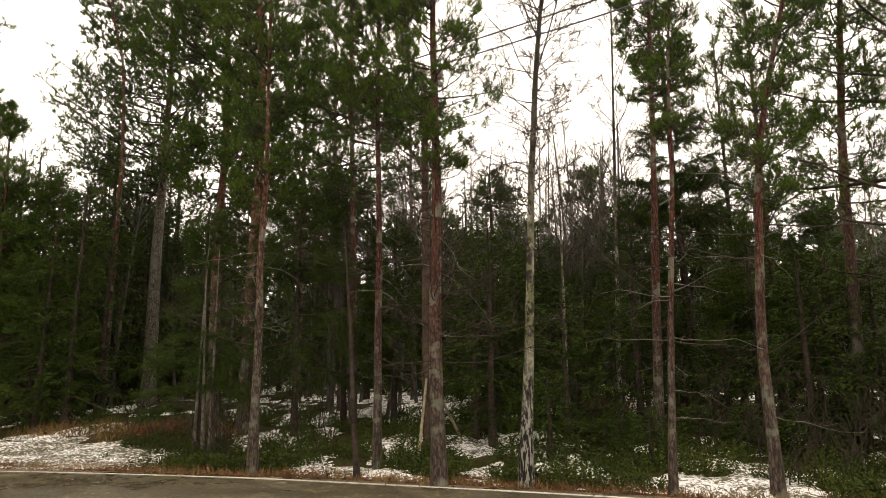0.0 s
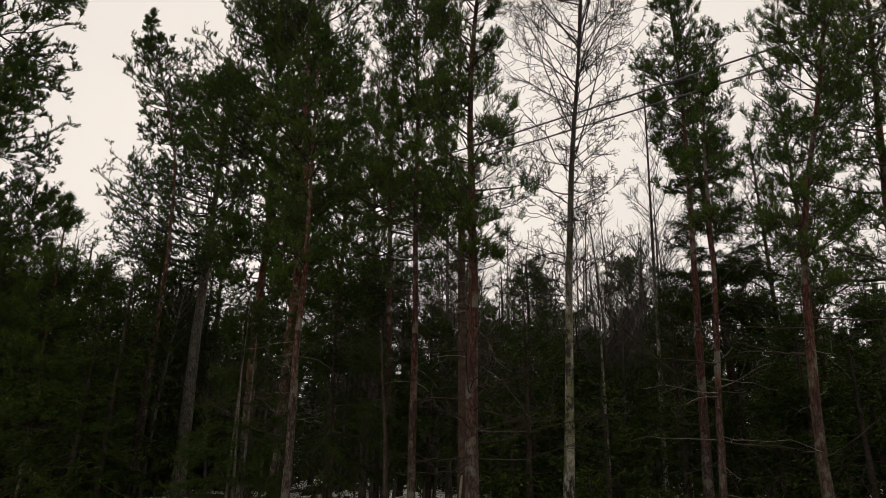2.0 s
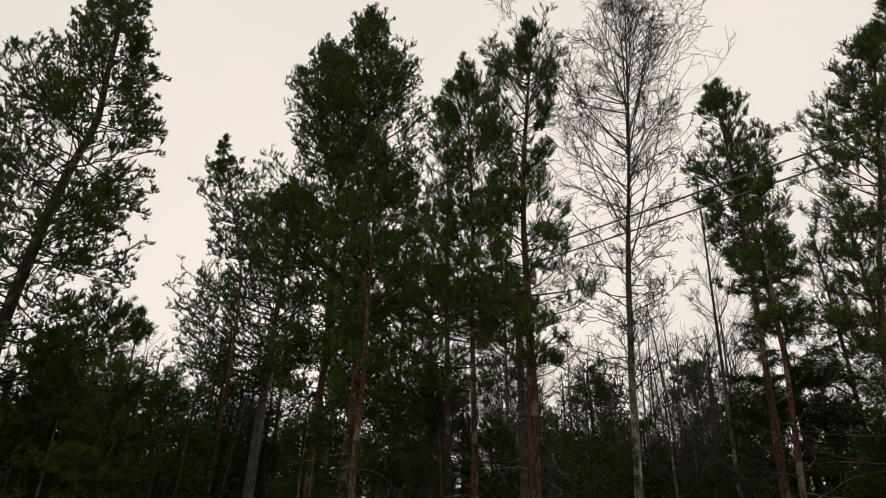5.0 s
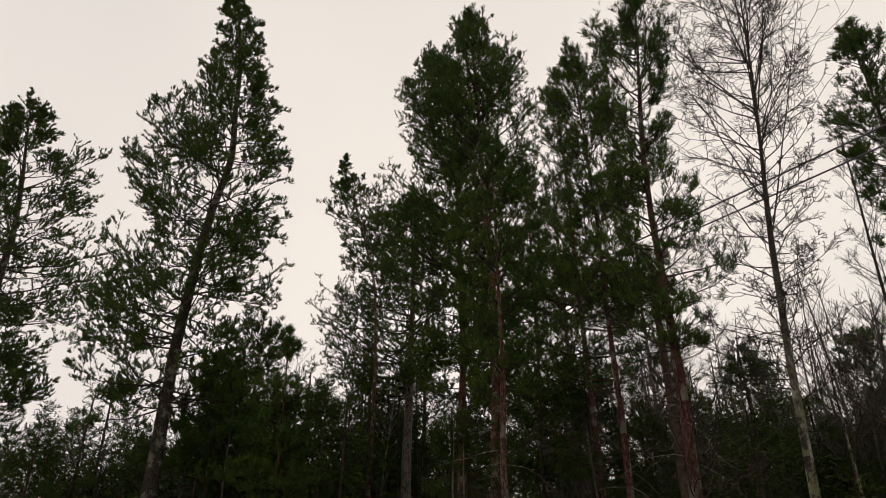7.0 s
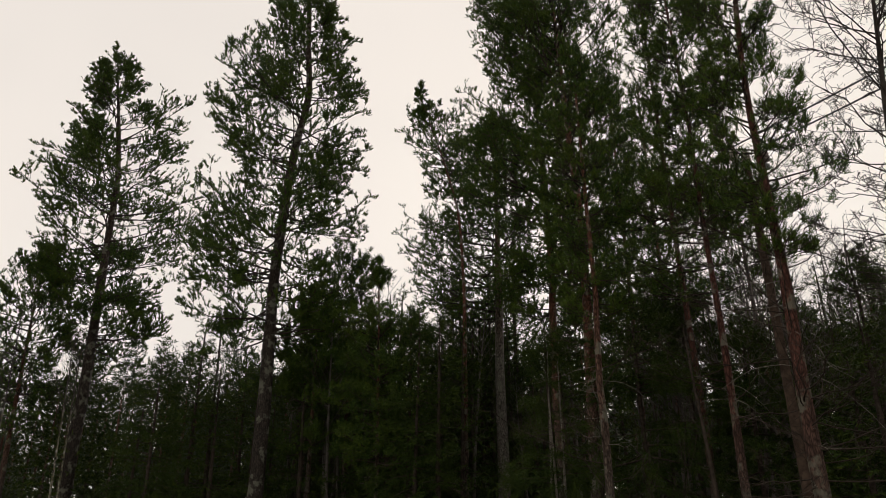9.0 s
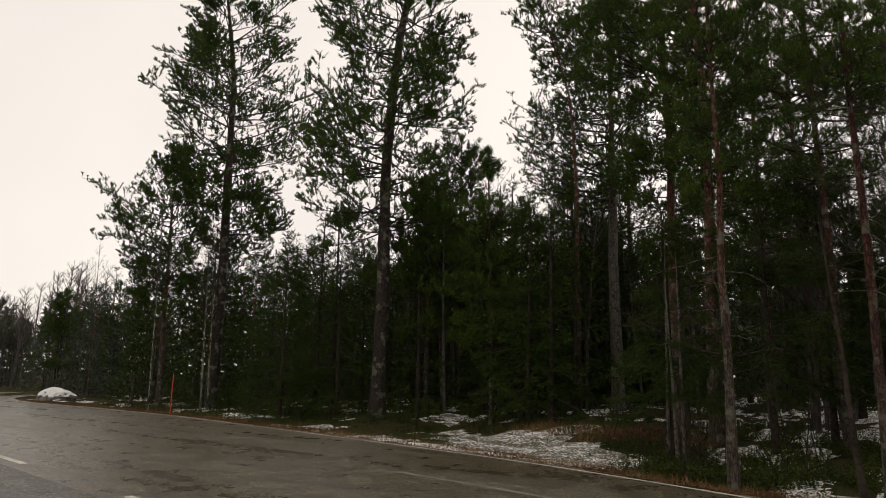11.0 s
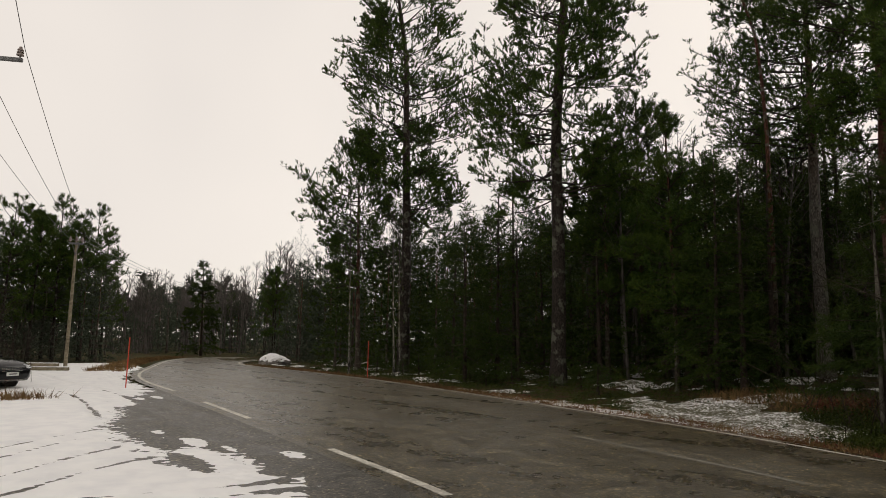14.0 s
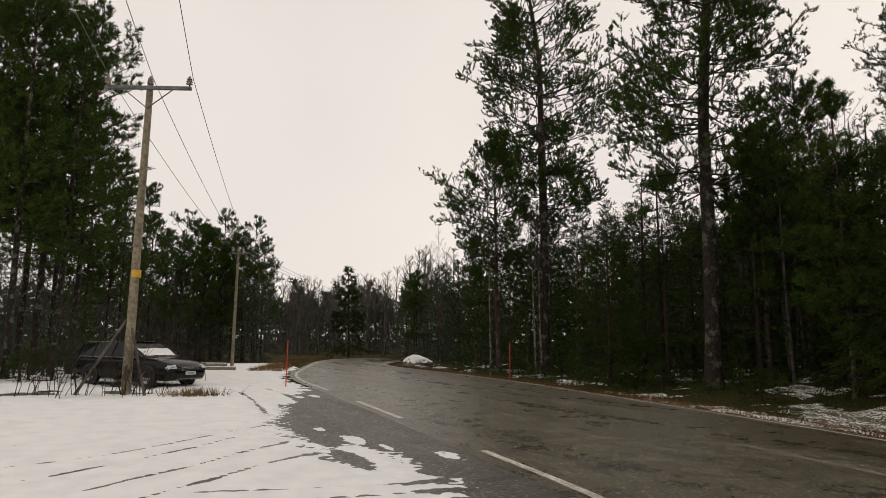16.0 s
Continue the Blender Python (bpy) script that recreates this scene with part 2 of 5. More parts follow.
MAT_SHRUB = needle_mat("lingonberry_leaves", (0.012, 0.022, 0.005), (0.036, 0.056, 0.010), (0.075, 0.085, 0.012))
MAT_HEATH = plain_mat("red_brown_heath", (0.06, 0.022, 0.015), (0.17, 0.06, 0.04), 9.0, 0.9, 0.4)
MAT_WOOD_DARK = plain_mat("tarred_wood", (0.045, 0.03, 0.022), (0.10, 0.07, 0.052), 9.0, 0.85)
MAT_WOOD = plain_mat("weathered_wood", (0.14, 0.115, 0.075), (0.32, 0.275, 0.185), 9.0, 0.8)
MAT_METAL = plain_mat("galvanised_steel", (0.10, 0.10, 0.10), (0.2, 0.2, 0.2), 14.0, 0.6, 0.1, 0.3)
MAT_WIRE = plain_mat("wire_metal", (0.05, 0.05, 0.05), (0.09, 0.09, 0.09), 3.0, 0.6, 0)
MAT_PORCELAIN = plain_mat("insulator_porcelain", (0.20, 0.15, 0.13), (0.36, 0.30, 0.27), 12.0, 0.25, 0)
MAT_RED = plain_mat("red_plastic", (0.50, 0.04, 0.02), (0.68, 0.08, 0.04), 14.0, 0.5, 0)
MAT_ROCK = plain_mat("granite", (0.06, 0.055, 0.05), (0.22, 0.20, 0.18), 5.0, 0.9, 0.6, 0, 0.04)
MAT_YELLOW = plain_mat("yellow_plate_paint", (0.62, 0.33, 0.02), (0.75, 0.45, 0.05), 12.0, 0.5, 0)
MAT_CAR = plain_mat("black_car_paint", (0.006, 0.006, 0.007), (0.011, 0.011, 0.012), 2.0, 0.09, 0)
MAT_CAR.node_tree.nodes["Principled BSDF"].inputs["Specular IOR Level"].default_value = 0.2
MAT_CAR_TRIM = plain_mat("black_trim", (0.015, 0.015, 0.015), (0.03, 0.03, 0.03), 12.0, 0.6, 0.1)
MAT_CHROME = plain_mat("chrome", (0.55, 0.55, 0.55), (0.7, 0.7, 0.7), 8.0, 0.15, 0, 1.0)
MAT_RIM = plain_mat("alloy", (0.30, 0.30, 0.31), (0.45, 0.45, 0.46), 8.0, 0.35, 0, 0.9)
MAT_TYRE = plain_mat("tyre_rubber", (0.02, 0.02, 0.02), (0.04, 0.04, 0.04), 20.0, 0.85)
MAT_CAR_GLASS = plain_mat("tinted_glass", (0.012, 0.014, 0.014), (0.02, 0.022, 0.022), 3.0, 0.05, 0)
MAT_LENS = plain_mat("headlight_lens", (0.5, 0.52, 0.54), (0.75, 0.77, 0.78), 18.0, 0.12, 0)
MAT_PLATE = plain_mat("white_plate", (0.6, 0.6, 0.58), (0.72, 0.72, 0.7), 12.0, 0.5, 0)

# ---- mesh helpers ----

def mesh_of(name, V, F, mat, smooth=False):
    """A mesh from vertex rows and triangle or quad rows."""
    V, F = np.asarray(V, dtype=np.float32), np.asarray(F, dtype=np.int32)
    me = bpy.data.meshes.new(name)
    me.vertices.add(len(V))
    me.vertices.foreach_set("co", V.ravel())
    k = F.shape[1]
    me.loops.add(F.size)
    me.loops.foreach_set("vertex_index", F.ravel())
    me.polygons.add(len(F))
    me.polygons.foreach_set("loop_start", np.arange(0, F.size, k, dtype=np.int32))
    me.polygons.foreach_set("loop_total", np.full(len(F), k, dtype=np.int32))
    if smooth:
        me.polygons.foreach_set("use_smooth", np.ones(len(F), dtype=bool))
    me.update(calc_edges=True)
    me.materials.append(mat)
    return me


def part(name, me, parent=None, label=""):
    """One mesh object, under its thing or part; me is a mesh or a (bmesh, material) pair."""
    if isinstance(me, tuple):
        bm, mat = me
        data = bpy.data.meshes.new(name)
        bm.to_mesh(data)
        bm.free()
        data.materials.append(mat)
        me = data
    ob = new(name, me)
    ob.parent = parent
    return tagged(ob, label)


def thing(name, m, label, category, group="", kind=""):
    ob = new(name)
    ob.empty_display_size = 0.2
    ob.matrix_world = m
    return tagged(ob, label, category, group, kind)


def unit(a):
    return a / np.maximum(np.linalg.norm(a, axis=-1, keepdims=True), 1e-9)


def tubes(P, r, sides):
    """Tapered tubes along N polylines of m points each: rows of vertices and quads."""
    P, r = np.asarray(P, float), np.asarray(r, float)
    N, m, _ = P.shape
    T = unit(np.gradient(P, axis=1))
    ref = np.where(np.abs(T[..., 2:3]) > 0.9, np.array([1.0, 0, 0]), np.array([0, 0, 1.0]))
    A = unit(np.cross(T, ref))
    B = np.cross(T, A)
    ang = np.arange(sides) * 2 * np.pi / sides
    ring = P[:, :, None] + r[:, :, None, None] * (A[:, :, None] * np.cos(ang)[:, None] + B[:, :, None] * np.sin(ang)[:, None])
    idx = np.arange(N * m * sides).reshape(N, m, sides)
    nxt = np.roll(idx, -1, axis=2)
    F = np.stack([idx[:, :-1], idx[:, 1:], nxt[:, 1:], nxt[:, :-1]], -1).reshape(-1, 4)
    return ring.reshape(-1, 3), F


def join(chunks):
    V, F, o = [], [], 0
    for v, f in chunks:
        V.append(v)
        F.append(f + o)
        o += len(v)
    return np.concatenate(V), np.concatenate(F)


def shoots(rng, C, A, L, k, nl, nw, spread=0.9):
    """Needle brushes: k slim needles along each shoot from C along A, L long."""
    n = len(C)
    u = (np.arange(k) / k + rng.random((n, k)) * 0.8 / k)
    r = rng.normal(size=(n, k, 3))
    d = unit(A[:, None] * 0.75 + unit(r - (r * A[:, None]).sum(-1, keepdims=True) * A[:, None]) * spread)
    base = C[:, None] + A[:, None] * (L[:, None] * u)[..., None]
    ln = nl * (0.7 + 0.6 * rng.random((n, k, 1)))
    side = unit(np.cross(d, rng.normal(size=(n, k, 3)))) * nw * 0.5
    V = np.stack([base - side, base + side, base + d * ln + side * 0.2], 2).reshape(-1, 3)
    return V, np.arange(len(V)).reshape(-1, 3)


def spine(H, top, bend):
    """The trunk's line as a function of u in 0..1."""
    top, bend = np.array(top, float), np.array(bend, float)

    def at(u):
        u = np.asarray(u, float)
        p = np.stack([top[0] * u + bend[0] * np.sin(np.pi * u), top[1] * u + bend[1] * np.sin(np.pi * u), H * u], -1)
        return p
    return at


def trunk_mesh(rng, at, H, r0, mat, sides=12, flare=0.35, tip=0.012, taper=0.72):
    m = max(14, int(H * 1.3))
    u = np.linspace(0, 1, m) ** 1.15
    P = at(u)
    P[:, :2] += np.cumsum(rng.normal(size=(m, 2)), 0) * 0.006 * np.minimum(1, u * 8)[:, None]
    P[0, 2] -= 0.25
    r = 0.86 * r0 * (1 - u) ** taper * (1 - 0.15 * u) + tip + flare * r0 * np.exp(-u * H / 0.35)
    r *= 1 + rng.normal(size=m) * 0.02
    V, F = tubes(P[None], r[None], sides)
    V += rng.normal(size=V.shape) * r0 * 0.03
    return mesh_of("trunk", V, F, mat, True)


def branch_lines(rng, at, H, us, lens, e0, curl, az=None, m=6, wobble=0.06):
    n = len(us)
    az = np.arange(n) * 2.399963 + rng.random(n) * 0.9 if az is None else az
    s = np.linspace(0, 1, m)
    d = np.stack([np.cos(az), np.sin(az)], -1)
    P = np.zeros((n, m, 3))
    h = lens[:, None] * s * np.cos(e0)[:, None]
    side = np.cumsum(rng.normal(size=(n, m)), 1) * wobble * lens[:, None] * s
    P[..., 0] = d[:, None, 0] * h - d[:, None, 1] * side
    P[..., 1] = d[:, None, 1] * h + d[:, None, 0] * side
    P[..., 2] = lens[:, None] * (np.sin(e0)[:, None] * s + curl[:, None] * s ** 2) + np.cumsum(rng.normal(size=(n, m)), 1) * wobble * 0.7 * lens[:, None] * s
    return P + at(us)[:, None], az


def sub_lines(rng, P, per, lo, frac, up, m=4):
    """Side twigs off polylines P: their lines, and where they leave."""
    N, M, _ = P.shape
    s = lo + (1 - lo) * rng.random((N, per)) ** 0.8
    f = s * (M - 1)
    i = np.minimum(f.astype(int), M - 2)
    w = (f - i)[..., None]
    rows = np.arange(N)[:, None]
    start = P[rows, i] * (1 - w) + P[rows, i + 1] * w
    dirv = unit(P[rows, i + 1] - P[rows, i])
    L = np.linalg.norm(P[:, -1] - P[:, 0], axis=1)[:, None] * frac * (1.25 - s) * (0.6 + 0.8 * rng.random((N, per)))
    r = rng.normal(size=(N, per, 3))
    r[..., 2] *= 0.45
    side = unit(r - (r * dirv).sum(-1, keepdims=True) * dirv)
    d = unit(dirv * 0.65 + side * 0.8 + np.array([0, 0, up]))
    t = np.linspace(0, 1, m)
    Q = start[:, :, None] + d[:, :, None] * (L[..., None] * t)[..., None]
    Q[..., 2] += (L[..., None] * t ** 2) * up * 0.5
    Q[:, :, 1:] += rng.normal(size=Q[:, :, 1:].shape) * 0.05 * L[..., None, None]
    return Q.reshape(N * per, m, 3)


def along(rng, P, count, lo=0.3):
    """Points and directions at random along polylines."""
    N, M, _ = P.shape
    ln = np.linalg.norm(P[:, -1] - P[:, 0], axis=1) + 0.05
    k = np.searchsorted(np.cumsum(ln) / ln.sum(), rng.random(count)).clip(0, N - 1)
    f = (lo + (1 - lo) * rng.random(count)) * (M - 1)
    i = np.minimum(f.astype(int), M - 2)
    w = (f - i)[:, None]
    return P[k, i] * (1 - w) + P[k, i + 1] * w, unit(P[k, i + 1] - P[k, i])


def polar(az, d):
    """A place d metres from the origin, az degrees to the left of +y."""
    return np.array([-math.sin(radians(az)) * d, math.cos(radians(az)) * d])


# ---- lie of the land ----
EDGE_X = [-80, -42, -38, -32, -25, -19.6, -13, -7.8, -3.6, -1.6, 2, 6, 10, 20, 60]
EDGE_Y = [15, 15.1, 15, 15, 14.7, 14.0, 13, 12.2, 11.1, 10.45, 9.0, 7.1, 4.9, -1, -26]


def past_edge(x, y):
    return y - np.interp(x, EDGE_X, EDGE_Y)


def land(x, y):
    """Height of the ground: level by the road, rising gently into the forest beyond it."""
    s = past_edge(x, y)
    rise = np.clip(0.055 * (s - 1.5), 0, 1.1) * np.clip((np.asarray(x) + 34) / 14, 0.25, 1)
    return np.where(s > 0.3, rise, 0.0)


def ground_z(x, y):
    return float(land(np.array(x), np.array(y)))


# ---- trees ----
def pine(rng, az, d, top_az, top_el, r0, cb, W, mat, n_shoot=2200, label="", shape=0.75, limbs=3.2, split=True, fine=True, needle=(0.085, 0.017), up=0.55,
         bend=(0, 0), dead=10, low=-0.1, rise=0.95, k=9, group="roadside pines", top_d=None):
    b = polar(az, d)
    z0 = ground_z(*b)
    H = 1.6 + (top_d or d) * math.tan(radians(top_el)) - z0
    t = polar(top_az, top_d or d)
    at = spine(H, t - b, bend)
    tree = thing("pine_tree", pose(b[0], b[1], z0), label, "pine tree", group)
    part("trunk", trunk_mesh(rng, at, H, r0, mat), tree)
    n = int(H * (1 - cb) * limbs) + 10
    v = np.sort(rng.random(n) ** 1.2)
    us = cb + (0.985 - cb) * v
    prof = np.where(v < 0.25, 0.75 + v, 1.0) * ((1 - v) / 0.75).clip(0, 1) ** shape * (0.88 + 0.12 * np.sin(v * 11 + rng.random() * 6)) + 0.09
    lens = W * prof * (0.5 + 0.6 * rng.random(n))
    e0 = low + rise * v + rng.normal(size=n) * 0.16
    P, _ = branch_lines(rng, at, H, us, lens, e0, (0.10 + 0.22 * rng.random(n)) * rise, wobble=0.05)
    rb = np.clip(0.013 * lens + 0.008, 0.008, 0.35 * r0)[:, None] * np.linspace(1, 0.25, 6)
    Q = sub_lines(rng, P, 13 if W > 5 else 8, 0.12, 0.42 if W > 5 else 0.5, 0.2)
    R = sub_lines(rng, Q, 2, 0.25, 0.6, 0.3, 3)
    if split:
        for Pk, rk in zip(P, rb):
            part("limb", mesh_of("limb", *tubes(Pk[None], rk[None], 5), MAT_LIMB), tree)
    else:
        tagged(part("branchwork", mesh_of("branchwork", *tubes(P, rb, 4), MAT_LIMB), tree), kind="stuff")
    twigs = [tubes(Q, np.full((len(Q), 1), 0.007) * np.linspace(1, 0.5, 4), 3)]
    if fine and d < 19:
        twigs.append(tubes(R, np.full((len(R), 3), 0.004), 3))
    tagged(part("branchwork", mesh_of("branchwork", *join(twigs), MAT_LIMB), tree), kind="stuff")
    if dead:
        ud = 0.12 + (cb - 0.08) * rng.random(dead)
        D, _ = branch_lines(rng, at, H, ud, np.where(np.arange(dead) % 2 == 0, 0.06 + 0.16 * rng.random(dead), 0.25 + 0.8 * rng.random(dead)), rng.normal(size=dead) * 0.3 - 0.1, rng.normal(size=dead) * 0.25, wobble=0.09)
        E2 = sub_lines(rng, D, 4, 0.3, 0.4, 0.0)
        for k in range(dead):
            part("dead_branch", mesh_of("dead_branch", *join([tubes(D[k:k + 1], 0.007 * np.linspace(1, 0.35, 6)[None], 4), tubes(E2[4 * k:4 * k + 4], np.full((4, 4), 0.0028), 3)]), MAT_TWIG), tree, "bare grey dead branch")
    C1, A1 = along(rng, Q, int(n_shoot * 0.42), 0.2)
    C2, A2 = along(rng, R, int(n_shoot * 0.52), 0.25)
    C3, A3 = along(rng, P, int(n_shoot * 0.06) + 6, 0.65)
    C, A = np.concatenate([C1, C2, C3]), np.concatenate([A1, A2, A3])
    A = unit(A * 0.6 + np.array([0, 0, up]) + rng.normal(size=A.shape) * 0.35)
    L = 0.12 + 0.16 * rng.random(len(C))
    tagged(part("crown", mesh_of("crown", *shoots(rng, C, A, L, k, *needle), MAT_NEEDLE), tree), kind="stuff")
    return tree


def spruce_parts(rng, H, W, r0, n_shoot, k, needle, tree, mat=None, cb=0.06, droop=0.35, full=False):
    at = spine(H, rng.normal(size=2) * 0.02 * H, (0, 0))
    part("trunk", trunk_mesh(rng, at, H, r0, MAT_LIMB, 8), tree)
    n = int(H * 6) + 10
    v = np.sort(rng.random(n)) ** 0.9
    us = cb + (0.99 - cb) * v
    lens = W * ((1 - v) ** 0.8 * (0.7 + 0.3 * rng.random(n)) + 0.05)
    e0 = -0.25 + 0.75 * v + rng.normal(size=n) * 0.1
    P, _ = branch_lines(rng, at, H, us, lens, e0, np.full(n, -droop * 0.4) + droop * v, wobble=0.03)
    Q = sub_lines(rng, P, 6, 0.15, 0.4, -0.12)
    rp = np.clip(0.010 * lens + 0.004, 0.004, 0.04)[:, None]
    if full:
        for Pk, rk in zip(P, rp * np.linspace(1, 0.3, 6)):
            part("limb", mesh_of("limb", *tubes(Pk[None], rk[None], 4), MAT_LIMB), tree)
    else:
        tagged(part("branchwork", mesh_of("branchwork", *tubes(P[:, ::5], rp * np.array([1, 0.3]), 3), MAT_LIMB), tree), kind="stuff")
    C1, A1 = along(rng, Q, int(n_shoot * 0.7), 0.05)
    C2, A2 = along(rng, P, int(n_shoot * 0.3), 0.1)
    C, A = np.concatenate([C1, C2]), np.concatenate([A1, A2])
    A = unit(A + np.array([0, 0, -0.15]) + rng.normal(size=A.shape) * 0.25)
    tagged(part("crown", mesh_of("crown", *shoots(rng, C, A, 0.2 + 0.22 * rng.random(len(C)), k, *needle, 0.62), mat or MAT_SPRUCE), tree), kind="stuff")


def spruce(rng, az, d, top_el, W, n_shoot=2200, k=9, needle=(0.06, 0.02), label="", r0=0.1, cb=0.06, group="forest spruces"):
    b = polar(az, d)
    z0 = ground_z(*b)
    H = 1.6 + d * math.tan(radians(top_el)) - z0
    tree = thing("spruce_tree", pose(b[0], b[1], z0), label, "spruce tree", group)
    spruce_parts(rng, H, W, r0, n_shoot, k, needle, tree, cb=cb, full=d < 40)
    return tree


def birch(rng, az, d, top_az, top_el, r0, cb, W, label, limbs=46, per=9, bend=(0, 0), mat=None, group="bare birches"):
    b = polar(az, d)
    z0 = ground_z(*b)
    H = 1.6 + d * math.tan(radians(top_el)) - z0
    at = spine(H, polar(top_az, d) - b, bend)
    tree = thing("birch_tree", pose(b[0], b[1], z0), label, "birch tree", group)
    part("trunk", trunk_mesh(rng, at, H, r0, mat or MAT_BIRCH, 14, 0.5, 0.006), tree)
    v = np.sort(rng.random(limbs))
    us = cb + (0.97 - cb) * v
    lens = W * ((1 - v) ** 0.55 * (0.5 + 0.6 * rng.random(limbs)) + 0.12) * np.minimum(1, 0.55 + v * 2)
    e0 = 0.62 + 0.45 * v + rng.normal(size=limbs) * 0.2
    P, _ = branch_lines(rng, at, H, us, lens, e0, 0.3 * rng.random(limbs), m=7, wobble=0.03)
    Q = sub_lines(rng, P, per, 0.2, 0.42, 0.25, 5)
    R = sub_lines(rng, Q, 6 if d < 20 else 3, 0.15, 0.45, 0.12, 4)
    S = sub_lines(rng, R, 2 if d < 12 else 1, 0.2, 0.6, -0.05, 3)
    for Pk, rk in zip(P, np.clip(0.0055 * lens + 0.0045, 0.005, 0.45 * r0)[:, None] * np.linspace(1, 0.25, 7)):
        part("limb", mesh_of("limb", *tubes(Pk[None], rk[None], 6), MAT_BIRCH_LIMB, True), tree)
    tagged(part("branchwork", mesh_of("branchwork", *join([tubes(Q, np.full((len(Q), 1), 0.006) * np.linspace(1, 0.5, 5), 3), tubes(R, np.full((len(R), 1), 0.0036) * np.linspace(1, 0.6, 4), 3),
                                          tubes(S, np.full((len(S), 3), 0.0026), 3)]), MAT_BIRCH_LIMB), tree), kind="stuff")
    return tree


def crooked(line, d, z0, H):
    """The trunk's line through (azimuth, elevation) pairs, d metres off, as a function of u in 0..1."""
    a = np.array(line, float)
    z = np.r_[z0, 1.6 + d * np.tan(np.radians(a[1:, 1]))]
    zz = np.linspace(z0, z0 + H, 240)
    az = np.interp(zz, z, a[:, 0])
    pad = np.r_[np.full(16, az[0]), az, np.full(16, az[-1])]
    az = np.radians(np.convolve(pad, np.hanning(33) / np.hanning(33).sum(), 'same')[16:-16])
    P = np.stack([-np.sin(az) * d, np.cos(az) * d, zz], -1)
    P -= np.array([P[0, 0], P[0, 1], z0])

    def at(u):
        u = np.asarray(u, float)
        return np.stack([np.interp(u * H, P[:, 2], P[:, k]) for k in range(3)], -1)
    return at


def crown_reach(prof, d, az, z0):
    """How far the crown reaches at a height, towards a heading: from (elevation, left, right) in degrees."""
    p = np.array(sorted(prof), float)
    zs = 1.6 + d * np.tan(np.radians(p[:, 0])) - z0
    wl, wr = np.radians(p[:, 1]) * d, np.radians(p[:, 2]) * d
    left = np.array([-math.cos(radians(az)), -math.sin(radians(az))])

    def reach(z, heading):
        c = np.cos(heading) * left[0] + np.sin(heading) * left[1]
        a, b = np.interp(z, zs, wl), np.interp(z, zs, wr)
        return 1.06 * (np.where(c > 0, a, b) * c * c + 0.55 * (a + b) * (1 - c * c))
    area = float(np.sum(0.5 * (wl[1:] + wl[:-1] + wr[1:] + wr[:-1]) * np.diff(zs)))
    return reach, zs[0], zs[-1], area


def grown_limbs(rng, at, H, reach, zlo, zhi, step, ring, low, high, curl, gap=0.4, m=7):
    """Limbs in uneven whorls, each as long as the crown is wide where its tip comes."""
    levels = np.arange(zlo, zhi - 0.08, step)
    z = np.repeat(levels, ring) + rng.normal(size=len(levels) * ring) * step * 0.35
    z = np.clip(z, zlo, zhi - 0.1)
    heading = rng.random(len(z)) * 2 * np.pi
    v = ((z - zlo) / (zhi - zlo)).clip(0, 1)
    e = low + (high - low) * v ** 1.3 + rng.normal(size=len(z)) * 0.17
    ln = reach(z, heading)
    for _ in range(3):
        ln = reach(np.clip(z + ln * (np.sin(e) + curl * 0.6), zlo, zhi), heading) / np.maximum(np.cos(e), 0.45)
    ln = np.minimum(ln * (1 - gap * rng.random(len(z)) ** 1.3), (zhi - z) / np.maximum(np.sin(e) + curl, 0.15) + 0.3)
    ln = np.minimum(ln, 1.2 * reach(z, heading) + 0.25)
    P, _ = branch_lines(rng, at, H, z / H, np.maximum(ln, 0.12), e, curl * (0.4 + 1.2 * rng.random(len(z))), heading, m, 0.05)
    return P, np.maximum(ln, 0.12)


